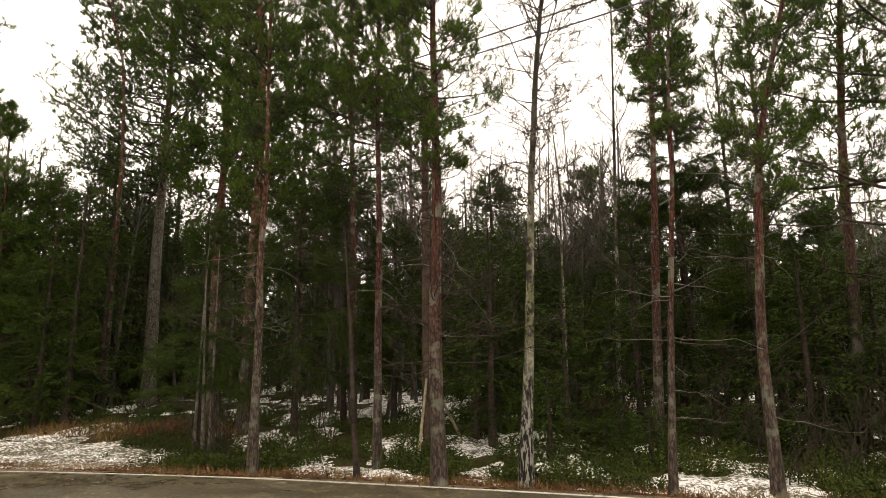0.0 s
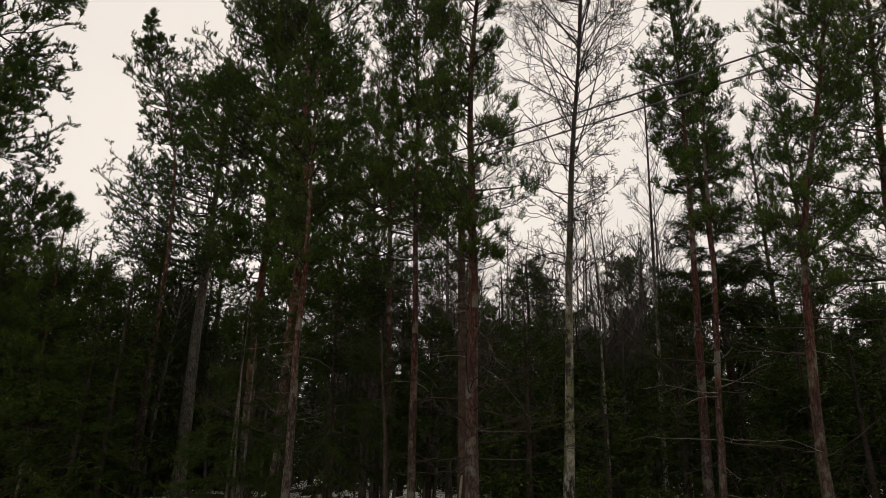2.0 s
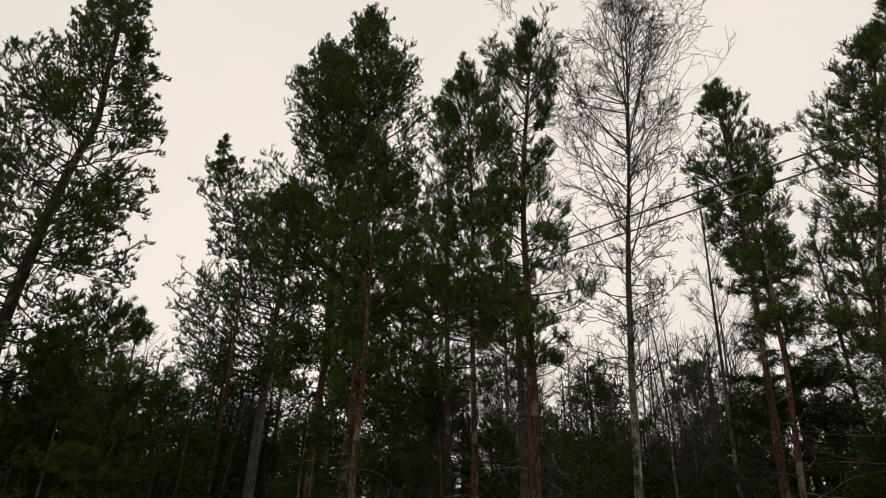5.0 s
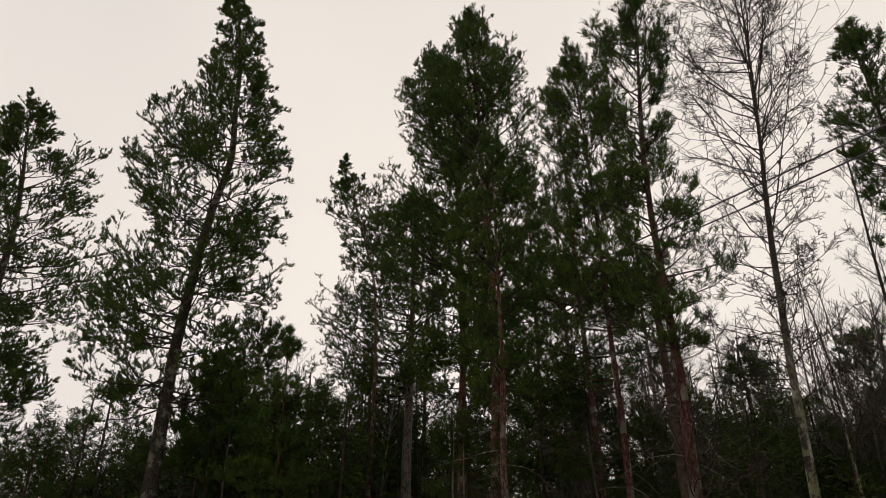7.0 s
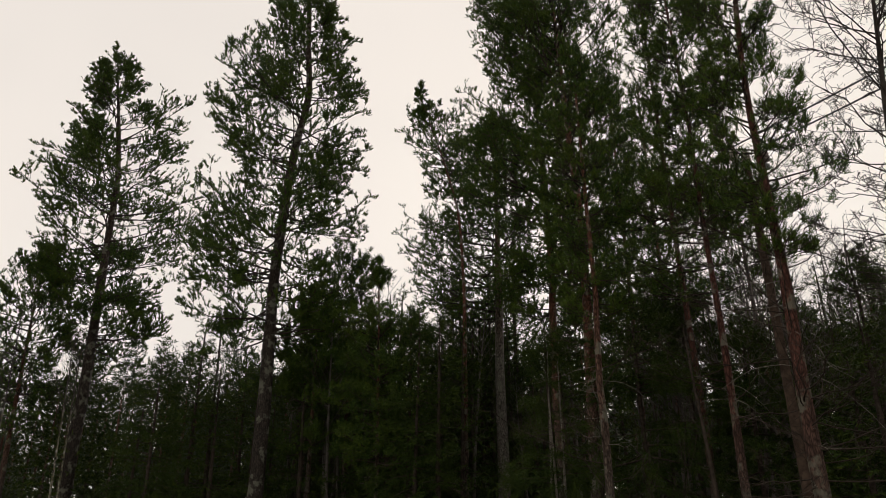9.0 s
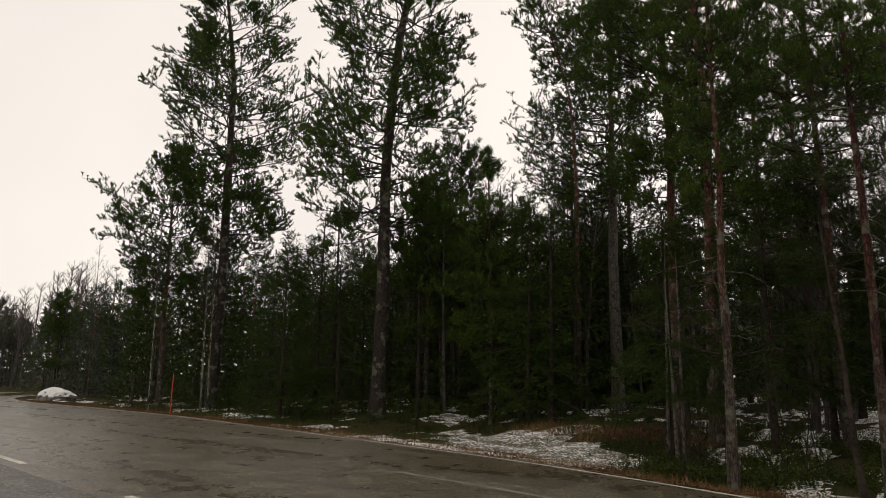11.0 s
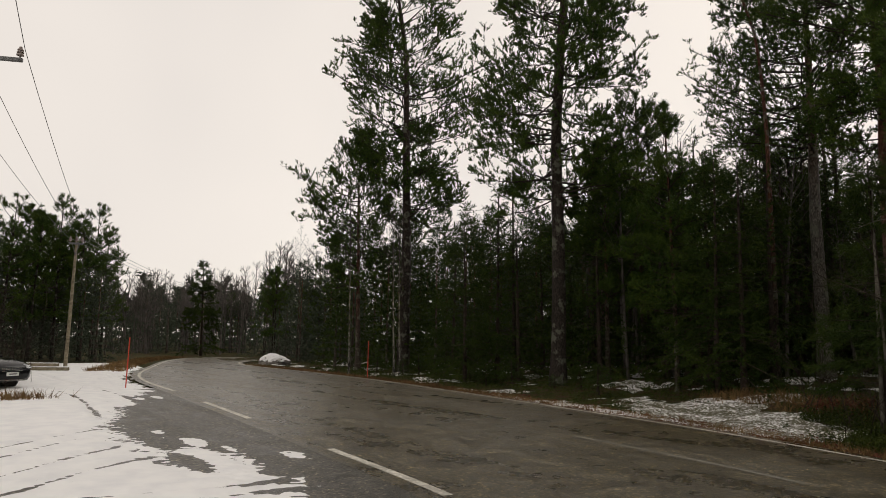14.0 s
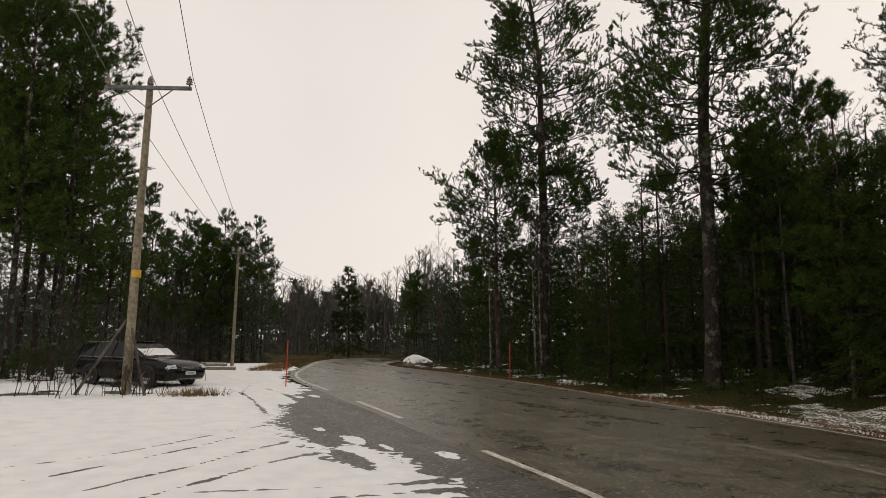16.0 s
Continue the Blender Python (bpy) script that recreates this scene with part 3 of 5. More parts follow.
def tall_pine(rng, d, line, prof, r0, mat, label, lai=4.0, step=0.5, ring=4, low=-0.05, high=0.95, dead=14, needles=None, k=6, group="roadside pines", lo=0.18, up=0.62, finger=0.12, snags=0, taper=0.9):
    """A pine with its own leaning trunk and crown outline; its shoots stand up like fingers at the twig ends."""
    b = polar(line[0][0], d)
    z0 = ground_z(*b)
    H = 1.6 + d * math.tan(radians(line[-1][1])) - z0
    at = crooked(line, d, z0, H)
    reach, zlo, zhi, area = crown_reach(prof, d, line[len(line) // 2][0], z0)
    tree = thing("pine_tree", pose(b[0], b[1], z0), label, "pine tree", group)
    part("trunk", trunk_mesh(rng, at, H, r0, mat, taper=taper), tree)
    P, ln = grown_limbs(rng, at, H, reach, zlo, min(zhi, H), step, ring + 2, low, high, 0.2, 0.32)
    rb = np.clip(0.0095 * ln + 0.005, 0.006, 0.28 * r0)[:, None] * np.linspace(1, 0.2, 7)
    for Pk, rk in zip(P, rb):
        part("limb", mesh_of("limb", *tubes(Pk[None], rk[None], 5), MAT_LIMB), tree)
    Q = sub_lines(rng, P, 12 if area > 25 else 8, lo, 0.42, 0.12)
    R = sub_lines(rng, Q, 4, 0.2, 0.6, 0.32, 3)
    tw = 0.0035 + 0.00018 * d
    twigs = [tubes(Q, np.full((len(Q), 1), tw) * np.linspace(1, 0.5, 4), 3)]
    if d < 13:
        twigs.append(tubes(R, np.full((len(R), 3), tw * 0.6), 3))
    tagged(part("branchwork", mesh_of("branchwork", *join(twigs), MAT_LIMB), tree), kind="stuff")
    if dead:
        ud = 0.1 + (max(zlo / H, 0.2) - 0.08) * rng.random(dead)
        D, _ = branch_lines(rng, at, H, ud, np.where(np.arange(dead) % 2 == 0, 0.06 + 0.16 * rng.random(dead), 0.3 + 0.9 * rng.random(dead)), rng.normal(size=dead) * 0.3 - 0.1, rng.normal(size=dead) * 0.25, wobble=0.09)
        E2 = sub_lines(rng, D, 4, 0.3, 0.4, 0.0)
        for q in range(dead):
            part("dead_branch", mesh_of("dead_branch", *join([tubes(D[q:q + 1], 0.007 * np.linspace(1, 0.35, 6)[None], 4), tubes(E2[4 * q:4 * q + 4], np.full((4, 4), 0.0028), 3)]), MAT_TWIG), tree, "bare grey dead branch")
    if snags:
        us = (zlo * (0.35 + 0.75 * rng.random(snags))) / H
        N, _ = branch_lines(rng, at, H, us, 0.9 + 1.5 * rng.random(snags), rng.normal(size=snags) * 0.3 + 0.1, 0.1 + 0.35 * rng.random(snags), wobble=0.06, m=8)
        N2 = sub_lines(rng, N, 9, 0.15, 0.45, 0.12)
        N3 = sub_lines(rng, N2, 3, 0.2, 0.5, 0.1, 3)
        for q in range(snags):
            part("bare_limb", mesh_of("bare_limb", *join([tubes(N[q:q + 1], 0.011 * np.linspace(1, 0.3, 8)[None], 5), tubes(N2[9 * q:9 * q + 9], np.full((9, 4), 0.0036), 3), tubes(N3[27 * q:27 * q + 27], np.full((27, 3), 0.0022), 3)]), MAT_LIMB), tree, "leafless grey-brown limb")
    nl, nw = needles or (0.057 + 0.0008 * d, 0.0062 + 0.00080 * d)
    n = int(lai * area / (k * nl * nw * 0.5))
    C1, A1 = along(rng, R, int(n * 0.66), 0.35)
    C2, A2 = along(rng, Q, int(n * 0.28), 0.45)
    C3, A3 = along(rng, P, int(n * 0.06), 0.75)
    C, A = np.concatenate([C1, C2, C3]), np.concatenate([A1, A2, A3])
    A = unit(A * 0.55 + np.array([0, 0, up]) + rng.normal(size=A.shape) * 0.22)
    L = finger * (0.55 + 0.75 * rng.random(len(C)))
    tagged(part("crown", mesh_of("crown", *shoots(rng, C, A, L, k, nl, nw, 0.62), MAT_NEEDLE), tree), kind="stuff")
    return tree


def tall_birch(rng, d, line, prof, r0, label, group="bare birches"):
    """A bare birch whose trunk breaks up into steep leaders with hanging fine twigs."""
    b = polar(line[0][0], d)
    z0 = ground_z(*b)
    H = 1.6 + d * math.tan(radians(line[-1][1])) - z0
    at = crooked(line, d, z0, H)
    reach, zlo, zhi, area = crown_reach(prof, d, line[len(line) // 2][0], z0)
    tree = thing("birch_tree", pose(b[0], b[1], z0), label, "birch tree", group)
    part("trunk", trunk_mesh(rng, at, H, r0, MAT_BIRCH, 14, 0.5, 0.005, 1.25), tree)
    P, ln = grown_limbs(rng, at, H, reach, zlo, zhi, 0.15, 2, 0.3, 1.1, 0.12, 0.5, 8)
    n = 8
    u = np.linspace(0.5, 0.8, n)
    head = np.arange(n) * 2.4
    e = np.full(n, 1.2) + rng.normal(size=n) * 0.06
    L2 = (H * 1.02 - u * H) / np.sin(e) * (0.8 + 0.2 * rng.random(n))
    P2, _ = branch_lines(rng, at, H, u, L2, e, np.full(n, 0.04), head, 8, 0.03)
    for Pk, rk in zip(P, np.clip(0.006 * ln + 0.003, 0.004, 0.3 * r0)[:, None] * np.linspace(1, 0.25, 8)):
        part("limb", mesh_of("limb", *tubes(Pk[None], rk[None], 6), MAT_BIRCH_LIMB, True), tree)
    for Pk in P2:
        part("leader", mesh_of("leader", *tubes(Pk[None], 0.013 * np.linspace(1, 0.15, 8)[None], 7), MAT_BIRCH_LIMB, True), tree)
    Q = np.concatenate([sub_lines(rng, P, 8, 0.2, 0.40, 0.16, 5), sub_lines(rng, P2, 15, 0.2, 0.3, 0.3, 5)])
    R = sub_lines(rng, Q, 5, 0.2, 0.5, 0.02, 4)
    S = sub_lines(rng, R, 2, 0.2, 0.6, -0.2, 3)
    tagged(part("branchwork", mesh_of("branchwork", *join([tubes(Q, np.full((len(Q), 1), 0.0070) * np.linspace(1, 0.5, 5), 3), tubes(R, np.full((len(R), 1), 0.0048) * np.linspace(1, 0.6, 4), 3),
                                          tubes(S, np.full((len(S), 3), 0.0033), 3)]), MAT_BIRCH_LIMB), tree), kind="stuff")
    return tree


# ---- setting: ground, road, yard ----
def grid_sheet(xs, ys, zf, keep=None):
    X, Y = np.meshgrid(xs, ys)
    Z = zf(X, Y)
    V = np.stack([X, Y, Z], -1).reshape(-1, 3)
    i = np.arange(X.size).reshape(X.shape)
    F = np.stack([i[:-1, :-1], i[:-1, 1:], i[1:, 1:], i[1:, :-1]], -1).reshape(-1, 4)
    if keep is not None:
        K = keep(X, Y, Z).reshape(-1)
        F = F[K[F].any(axis=1)]
        used = np.unique(F)
        back = np.zeros(len(V), int)
        back[used] = np.arange(len(used))
        V, F = V[used], back[F]
    return V, F


def wave(X, Y, scale, seed, octaves=4):
    """Smooth made-up roughness in about -1..1."""
    r = np.random.default_rng(seed)
    out, amp, tot = np.zeros_like(X, dtype=float), 1.0, 0.0
    for o in range(octaves):
        acc = np.zeros_like(out)
        for _ in range(5):
            a = r.random() * 2 * np.pi
            k = 2 * np.pi / scale * (0.6 + 0.8 * r.random()) * 2 ** o
            acc += np.sin((X * np.cos(a) + Y * np.sin(a)) * k + r.random() * 6.28)
        out += amp * acc / 2.2
        tot += amp
        amp *= 0.6
    return out / tot


def stretch_axis(lo, hi, step, far):
    a = np.arange(lo, hi + step, step)
    g = step * 1.35 ** np.arange(1, 40)
    right = hi + np.cumsum(g)
    left = lo - np.cumsum(g)[::-1]
    return np.concatenate([left[left > -far], a, right[right < far]])


def ground_height(X, Y):
    s = past_edge(X, Y)
    z = land(X, Y) - 0.05
    rough = np.clip((s - 0.4) / 2, 0, 1)
    return z + rough * 0.09 * wave(X, Y, 5.0, 3) + rough * 0.05 * wave(X, Y, 1.3, 4, 2)


tagged(part("ground", mesh_of("ground", *grid_sheet(stretch_axis(-75, 25, 0.4, 1500), stretch_axis(-20, 60, 0.4, 1500), ground_height), MAT_GROUND, True)),
       "mossy forest floor with brown needle litter", "ground", "", "structure")


def ribbon(left, right, z=0.0):
    L, R2 = np.array(left, float), np.array(right, float)
    n = len(L)
    V = np.concatenate([np.c_[L, np.full(n, z)], np.c_[R2, np.full(n, z)]])
    i = np.arange(n - 1)
    return V, np.stack([i, i + n, i + n + 1, i + 1], -1)


def curve_through(pts, n):
    """A smooth line through points (Catmull-Rom)."""
    p = np.array(pts, float)
    p = np.concatenate([2 * p[:1] - p[1:2], p, 2 * p[-1:] - p[-2:-1]])
    out = []
    for i in range(1, len(p) - 2):
        for t in np.linspace(0, 1, n, endpoint=False):
            a, b, c, d = p[i - 1:i + 3]
            out.append(0.5 * (2 * b + (c - a) * t + (2 * a - 5 * b + 4 * c - d) * t * t + (3 * b - a - 3 * c + d) * t ** 3))
    out.append(p[-2])
    return np.array(out)


FAR_LINE = curve_through([(20, -1.2), (10, 4.7), (6, 6.95), (2, 8.85), (-1.6, 10.3), (-3.6, 11.0), (-7.8, 12.1), (-13, 12.95), (-19.6, 13.95), (-25, 14.6),
                          (-32, 14.95), (-38, 14.9), (-42, 15.2), (-46.5, 16.6), (-51, 20), (-54.5, 25.5), (-57, 34), (-58.5, 46), (-60, 60)], 8)
NEAR_LINE = curve_through([(16.5, -8.2), (7.4, -1.6), (3.6, 0.8), (0, 2.75), (-3, 3.95), (-5.9, 4.5), (-9.1, 4.8), (-13.5, 5.15), (-17.6, 5.45), (-21.6, 5.73), (-27.3, 6.1),
                           (-33, 7.15), (-41.3, 9.7), (-50, 12.6), (-56.1, 15.6), (-61, 20), (-64.8, 26), (-67, 36), (-68, 48), (-69, 60)], 8)


def offset(line, d):
    t = unit(np.gradient(line, axis=0))
    return line + np.c_[t[:, 1], -t[:, 0]] * d


def resample(line, n):
    s = np.r_[0, np.cumsum(np.linalg.norm(np.diff(line, axis=0), axis=1))]
    q = np.linspace(0, s[-1], n)
    return np.c_[np.interp(q, s, line[:, 0]), np.interp(q, s, line[:, 1])]


road_far, road_near = resample(offset(FAR_LINE, 0.25), 160), resample(offset(NEAR_LINE, -0.3), 160)
road = tagged(part("road", mesh_of("road", *ribbon(road_far, road_near, 0.0), MAT_ROAD)), "wet grey-brown asphalt road curving through the forest", "road", "", "structure")


def between(line, a, b, width, z=0.004):
    s = np.r_[0, np.cumsum(np.linalg.norm(np.diff(line, axis=0), axis=1))]
    q = np.linspace(a, b, max(2, int((b - a) / 0.5) + 2))
    seg = np.c_[np.interp(q, s, line[:, 0]), np.interp(q, s, line[:, 1])]
    return ribbon(offset(seg, width / 2), offset(seg, -width / 2), z)


def reach(line, x):
    """How far along the line it reaches the given x."""
    s = np.r_[0, np.cumsum(np.linalg.norm(np.diff(line, axis=0), axis=1))]
    return float(np.interp(-x, -line[:, 0], s))


far_len = float(np.linalg.norm(np.diff(FAR_LINE, axis=0), axis=1).sum())
part("edge_line", mesh_of("edge_line", *between(FAR_LINE, 0, far_len, 0.1), MAT_LINE), road, "thin white edge line")
near_len = float(np.linalg.norm(np.diff(NEAR_LINE, axis=0), axis=1).sum())
part("edge_line", mesh_of("edge_line", *between(NEAR_LINE, reach(NEAR_LINE, -21.6), near_len, 0.12), MAT_LINE), road)
for x0, x1 in ((-5.75, -9.15), (-13.5, -17.6)):
    part("edge_dash", mesh_of("edge_dash", *between(NEAR_LINE, reach(NEAR_LINE, x0), reach(NEAR_LINE, x1), 0.13), MAT_LINE), road, "worn white dash")
CENTRE = curve_through([(6, 5.2), (2, 6.7), (-3.9, 8.45), (-7.9, 9.1), (-14, 9.75), (-22, 10.6), (-30, 11.0), (-38, 11.9), (-46, 13.6)], 8)
for x0, x1 in ((-3.9, -8.2),):
    part("centre_dash", mesh_of("centre_dash", *between(CENTRE, reach(CENTRE, x0), reach(CENTRE, x1), 0.09), MAT_LINE_FAINT), road, "faint rubbed centre dash")

yard_edge = resample(offset(NEAR_LINE[:75], -0.24), 60)
yard_in = yard_edge.copy()
yard_in[:, 1] = -16
tagged(part("pavement", mesh_of("pavement", *ribbon(yard_edge, yard_in, -0.002), MAT_YARD)), "worn asphalt yard beside the road", "pavement", "", "structure")


def dist_to(X, Y, line):
    best = np.full(X.shape, 99.0)
    for (ax, ay), (bx, by) in zip(line[:-1], line[1:]):
        dx, dy = bx - ax, by - ay
        t = np.clip(((X - ax) * dx + (Y - ay) * dy) / (dx * dx + dy * dy), 0, 1)
        best = np.minimum(best, np.hypot(X - ax - t * dx, Y - ay - t * dy))
    return best


TRACKS = [curve_through(p, 5) for p in (
    [(-9.6, -2.4), (-10.0, -1.5), (-10.5, -0.5), (-11.3, 0.4), (-12.5, 1.5), (-13.1, 2.2)],
    [(-8.3, -2.2), (-8.9, -1.3), (-9.8, -0.3), (-10.9, 0.8), (-12.1, 1.75)],
    [(-7.5, -1.4), (-8.1, -0.7), (-8.8, 0.05), (-9.4, 0.7), (-10.3, 1.5), (-10.95, 2.2)],
    [(-7.3, -0.4), (-7.9, 0.3), (-8.5, 0.9), (-9.3, 1.7), (-9.8, 2.4)],
    [(-7.8, 0.6), (-7.6, 1.5), (-7.4, 2.7), (-7.4, 3.3)],
    [(-7.1, 1.0), (-7.0, 2.2), (-6.9, 3.2)],
    [(-16, 4.0), (-22, 4.0), (-28, 3.4), (-34, 3.2)],
    [(-15, 2.6), (-21, 2.9), (-28, 2.2), (-36, 2.4)])]


def yard_snow(X, Y):
    near = np.interp(-X, -NEAR_LINE[:, 0], NEAR_LINE[:, 1])
    edge = near - np.interp(X, [-60, -30, -25, -22, -19, -16.7, -13.9, -11.8, -9.9, -8.7, -8.2, -7.6, -6.6, -3, 2], [1.0, 1.3, 1.2, 0.75, 1.5, 2.15, 2.75, 2.6, 2.35, 2.35, 1.9, 1.55, 1.5, 1.5, 1.6])
    ragged = 0.24 * wave(X, Y, 2.2, 11, 4) + 0.24 * wave(X, Y, 0.7, 12, 4) + 0.16 * wave(X, Y, 0.25, 16, 2) + 0.12 * wave(X, Y, 0.14, 21, 1)
    inside = edge - Y + ragged
    tongue = 0.26 - dist_to(X, Y, [(-10.0, 3.1), (-8.9, 3.12), (-7.6, 2.95), (-6.6, 2.7)]) + 0.5 * ragged
    inside = np.maximum(inside, tongue)
    wood = np.clip((-20.6 - X) / 1.2, 0, 1) * np.clip((1.6 - Y) / 1.2, 0, 1)
    inside = np.where(wood > 0, np.minimum(inside, 1.2) - wood * (1.25 - 1.5 * wave(X, Y, 2.6, 14, 4)), inside)
    h = np.clip(inside * 0.07, -0.06, 0.026) + 0.006 * wave(X, Y, 1.1, 13, 3) + 0.003 * wave(X, Y, 0.35, 15, 2)
    for line in TRACKS:
        dd = dist_to(X, Y, line)
        h -= 0.034 * np.exp(-(dd / 0.095) ** 2) * (1 + 0.3 * wave(X, Y, 1.6, 17, 3) + 0.25 * wave(X, Y, 0.2, 18, 1))
        h += 0.012 * np.exp(-((dd - 0.22) / 0.07) ** 2)
    for px, py, rx, ry in ((-10.85, 3.3, 0.45, 0.14), (-8.95, 4.13, 0.34, 0.13), (-19.5, 4.75, 0.5, 0.12), (-12.4, 3.1, 0.25, 0.08), (-10.0, 3.55, 0.25, 0.06)):
        h = np.maximum(h, 0.010 * (1 - ((X - px) / rx) ** 2 - ((Y - py) / ry) ** 2) + 0.010 * wave(X, Y, 0.9, 19, 5) + 0.006 * wave(X, Y, 0.22, 20, 2))
    h -= 0.05 * np.exp(-((X + 9.35) / 0.45) ** 2 - ((Y - 2.72) / 0.14) ** 2)
    return np.maximum(h, -0.06)


def snow_sheet(name, xs, ys, hf, base, mat, label):
    V, F = grid_sheet(xs, ys, lambda X, Y: base(X, Y) + hf(X, Y), lambda X, Y, Z: hf(X, Y) > (-0.05 if name == "snow" else -0.010))
    return tagged(part(name, mesh_of(name, V, F, mat, True)), label, "snow", "", "structure")


snow_sheet("snow", np.concatenate([np.arange(-46, -16, 0.16), np.arange(-16, -5, 0.05), np.arange(-5, 14, 0.2)]), np.concatenate([np.arange(-14, -3, 0.2), np.arange(-3, 7, 0.05), np.arange(7, 9, 0.2)]), yard_snow,
           lambda X, Y: np.zeros_like(X), MAT_SNOW, "thin white snow with tyre tracks over the yard")


def verge_snow(X, Y):
    s = past_edge(X, Y)
    h = 0.035 * (1 - ((X + 11.5) / 4.4) ** 2 - ((s - 0.62) / 0.42) ** 2) + 0.03 * wave(X, Y, 1.4, 23, 3)
    return np.maximum(h, -0.012)


def drive_snow(X, Y):
    a = 1 - ((X + 8.6) / 3.6) ** 2 - ((Y - 14.3 + 0.35 * (X + 8.6)) / 1.9) ** 2
    return np.maximum(0.05 * np.minimum(a, 0.7) + 0.03 * wave(X, Y, 2.2, 29, 4) - 0.01, -0.012)


def wood_snow(X, Y):
    s = past_edge(X, Y)
    n = wave(X, Y, 3.4, 31, 5)
    bias = np.where((s > 7) & (s < 17), np.where((X > -4.6) & (X < 0.8), -0.05, 0.38), 0.46) + np.where(X < -11, 0.12, 0) - np.where((X > -3.5) & (s < 5), 0.36, 0) + np.where(s < 0.5, 0.5, 0)
    return np.where(s < 0.7, -0.012, np.maximum(0.10 * (n - bias), -0.012))


flat = lambda X, Y: ground_height(X, Y) + 0.02
snow_sheet("snow_strip", np.arange(-17, -6, 0.1), np.arange(11.5, 16, 0.1), verge_snow, flat, MAT_SNOW, "narrow strip of snow along the road verge")
snow_sheet("gravel_mound", np.arange(-14, -3, 0.1), np.arange(11.5, 19, 0.1), drive_snow, flat, MAT_SNOW_DIRTY, "snowy gravel patch beside the road")
snow_sheet("snow_patches", np.arange(-45, 14, 0.2), np.arange(8, 36, 0.2), wood_snow, flat, MAT_SNOW_WOOD, "thin broken snow patches on the forest floor")

# ---- the pines, birches and spruces along the road ----
G = np.random.default_rng(21)
# tall pines on the bend
tall_pine(G, 35, ((56.9, -1.5), (56.8, 7.6), (57.0, 14.8), (57.2, 24.1), (58.1, 29.0), (59.0, 32.8)),
          ((32.8, 1.2, 1.4), (30.7, 2.5, 2.8), (29.3, 4.2, 5.6), (27.0, 3.3, 5.5), (25.0, 5.6, 5.4), (22.0, 7.0, 8.0), (19.4, 6.5, 7.5), (16.9, 4.7, 5.3), (14.5, 3.4, 6.2), (10.5, 2.0, 5.4)),
          0.34, MAT_PINE_OLD, "tall old pine with a dark trunk by the bend", 5.0, 0.62, 3, -0.1, 0.7, 8, taper=0.7)
tall_pine(G, 25, ((43.6, -3.5), (43.4, 5.0), (43.5, 14.1), (43.6, 16.8), (43.1, 25.3), (42.6, 29.6), (41.6, 32.9), (42.2, 35.8), (42.5, 40.4), (44.2, 45.5)),
          ((45.3, 1.0, 1.0), (43.6, 3.0, 2.2), (40.3, 3.2, 2.8), (37.4, 6.4, 4.8), (34.9, 8.6, 4.6), (32.1, 9.4, 6.8), (28.8, 8.7, 8.0), (26.1, 6.3, 6.6), (23.8, 6.4, 7.8), (21.2, 9.4, 9.4), (18.4, 8.9, 7.6), (16.6, 8.2, 7.8), (12.5, 6.0, 8.0)),
          0.31, MAT_PINE_OLD, "tall old pine with a thick furrowed crooked trunk", 4.7, 0.58, 3, -0.1, 0.7, 10, taper=0.65)
tall_pine(G, 37, ((60.7, -1.6), (61.0, 7.6), (61.2, 14.9), (60.5, 18.0)),
          ((17.8, 1.0, 0.8), (16.8, 2.1, 1.7), (14.9, 3.4, 2.6), (12.4, 7.0, 2.8), (11.0, 6.4, 2.9), (10.0, 4.4, 3.0), (7.6, 3.5, 2.8), (4.8, 2.6, 2.3)),
          0.17, MAT_PINE, "bushy middle-sized pine beside the tall pines", 4.6, 0.5, 4, -0.1, 0.7, 5)
# group beside the gravel patch
tall_pine(G, 27, ((23.6, -2.1), (23.6, 2.9), (23.7, 9.6), (23.5, 15.0), (23.4, 24.8), (23.1, 31.1)),
          ((31.1, 2.4, 1.8), (29.1, 5.0, 3.3), (26.2, 5.5, 3.6), (23.2, 7.2, 3.6), (21.7, 9.6, 3.4), (19.3, 11.4, 3.2), (17.4, 9.2, 3.0), (14.5, 5.0, 2.4)),
          0.29, MAT_PINE_GREY, "grey-barked pine standing back behind the gravel patch", 4.6, 0.5, 5, -0.05, 0.7, taper=0.7)
tall_pine(G, 24, ((26.8, -3.0), (26.6, 17.4), (27.0, 24.1), (28.6, 28.8), (31.1, 34.3)),
          ((34.2, 0.5, 0.4), (32.1, 2.4, 2.2), (30.2, 4.0, 3.2), (27.8, 4.1, 3.2), (26.4, 4.3, 2.4), (24.5, 2.0, 1.5)),
          0.11, MAT_PINE, "slim leaning pine with a sparse crown", 3.0, 0.5, 3, 0.1, 0.95, 6)
tall_pine(G, 20, ((18.8, -5.5), (19.0, 11.2), (18.7, 17.7), (18.9, 24.2), (19.3, 33.9), (21.2, 43.2)),
          ((43.2, 1.9, 1.5), (40.0, 6.4, 3.6), (37.1, 7.2, 4.0), (34.3, 6.4, 4.0), (31.3, 7.6, 4.2), (27.4, 8.6, 4.2), (24.0, 8.2, 4.0), (20.5, 7.0, 3.6), (14.0, 4.0, 3.0)),
          0.18, MAT_PINE, "tall pine with a dense rounded crown", 3.9, 0.48, 4, 0.0, 1.0)
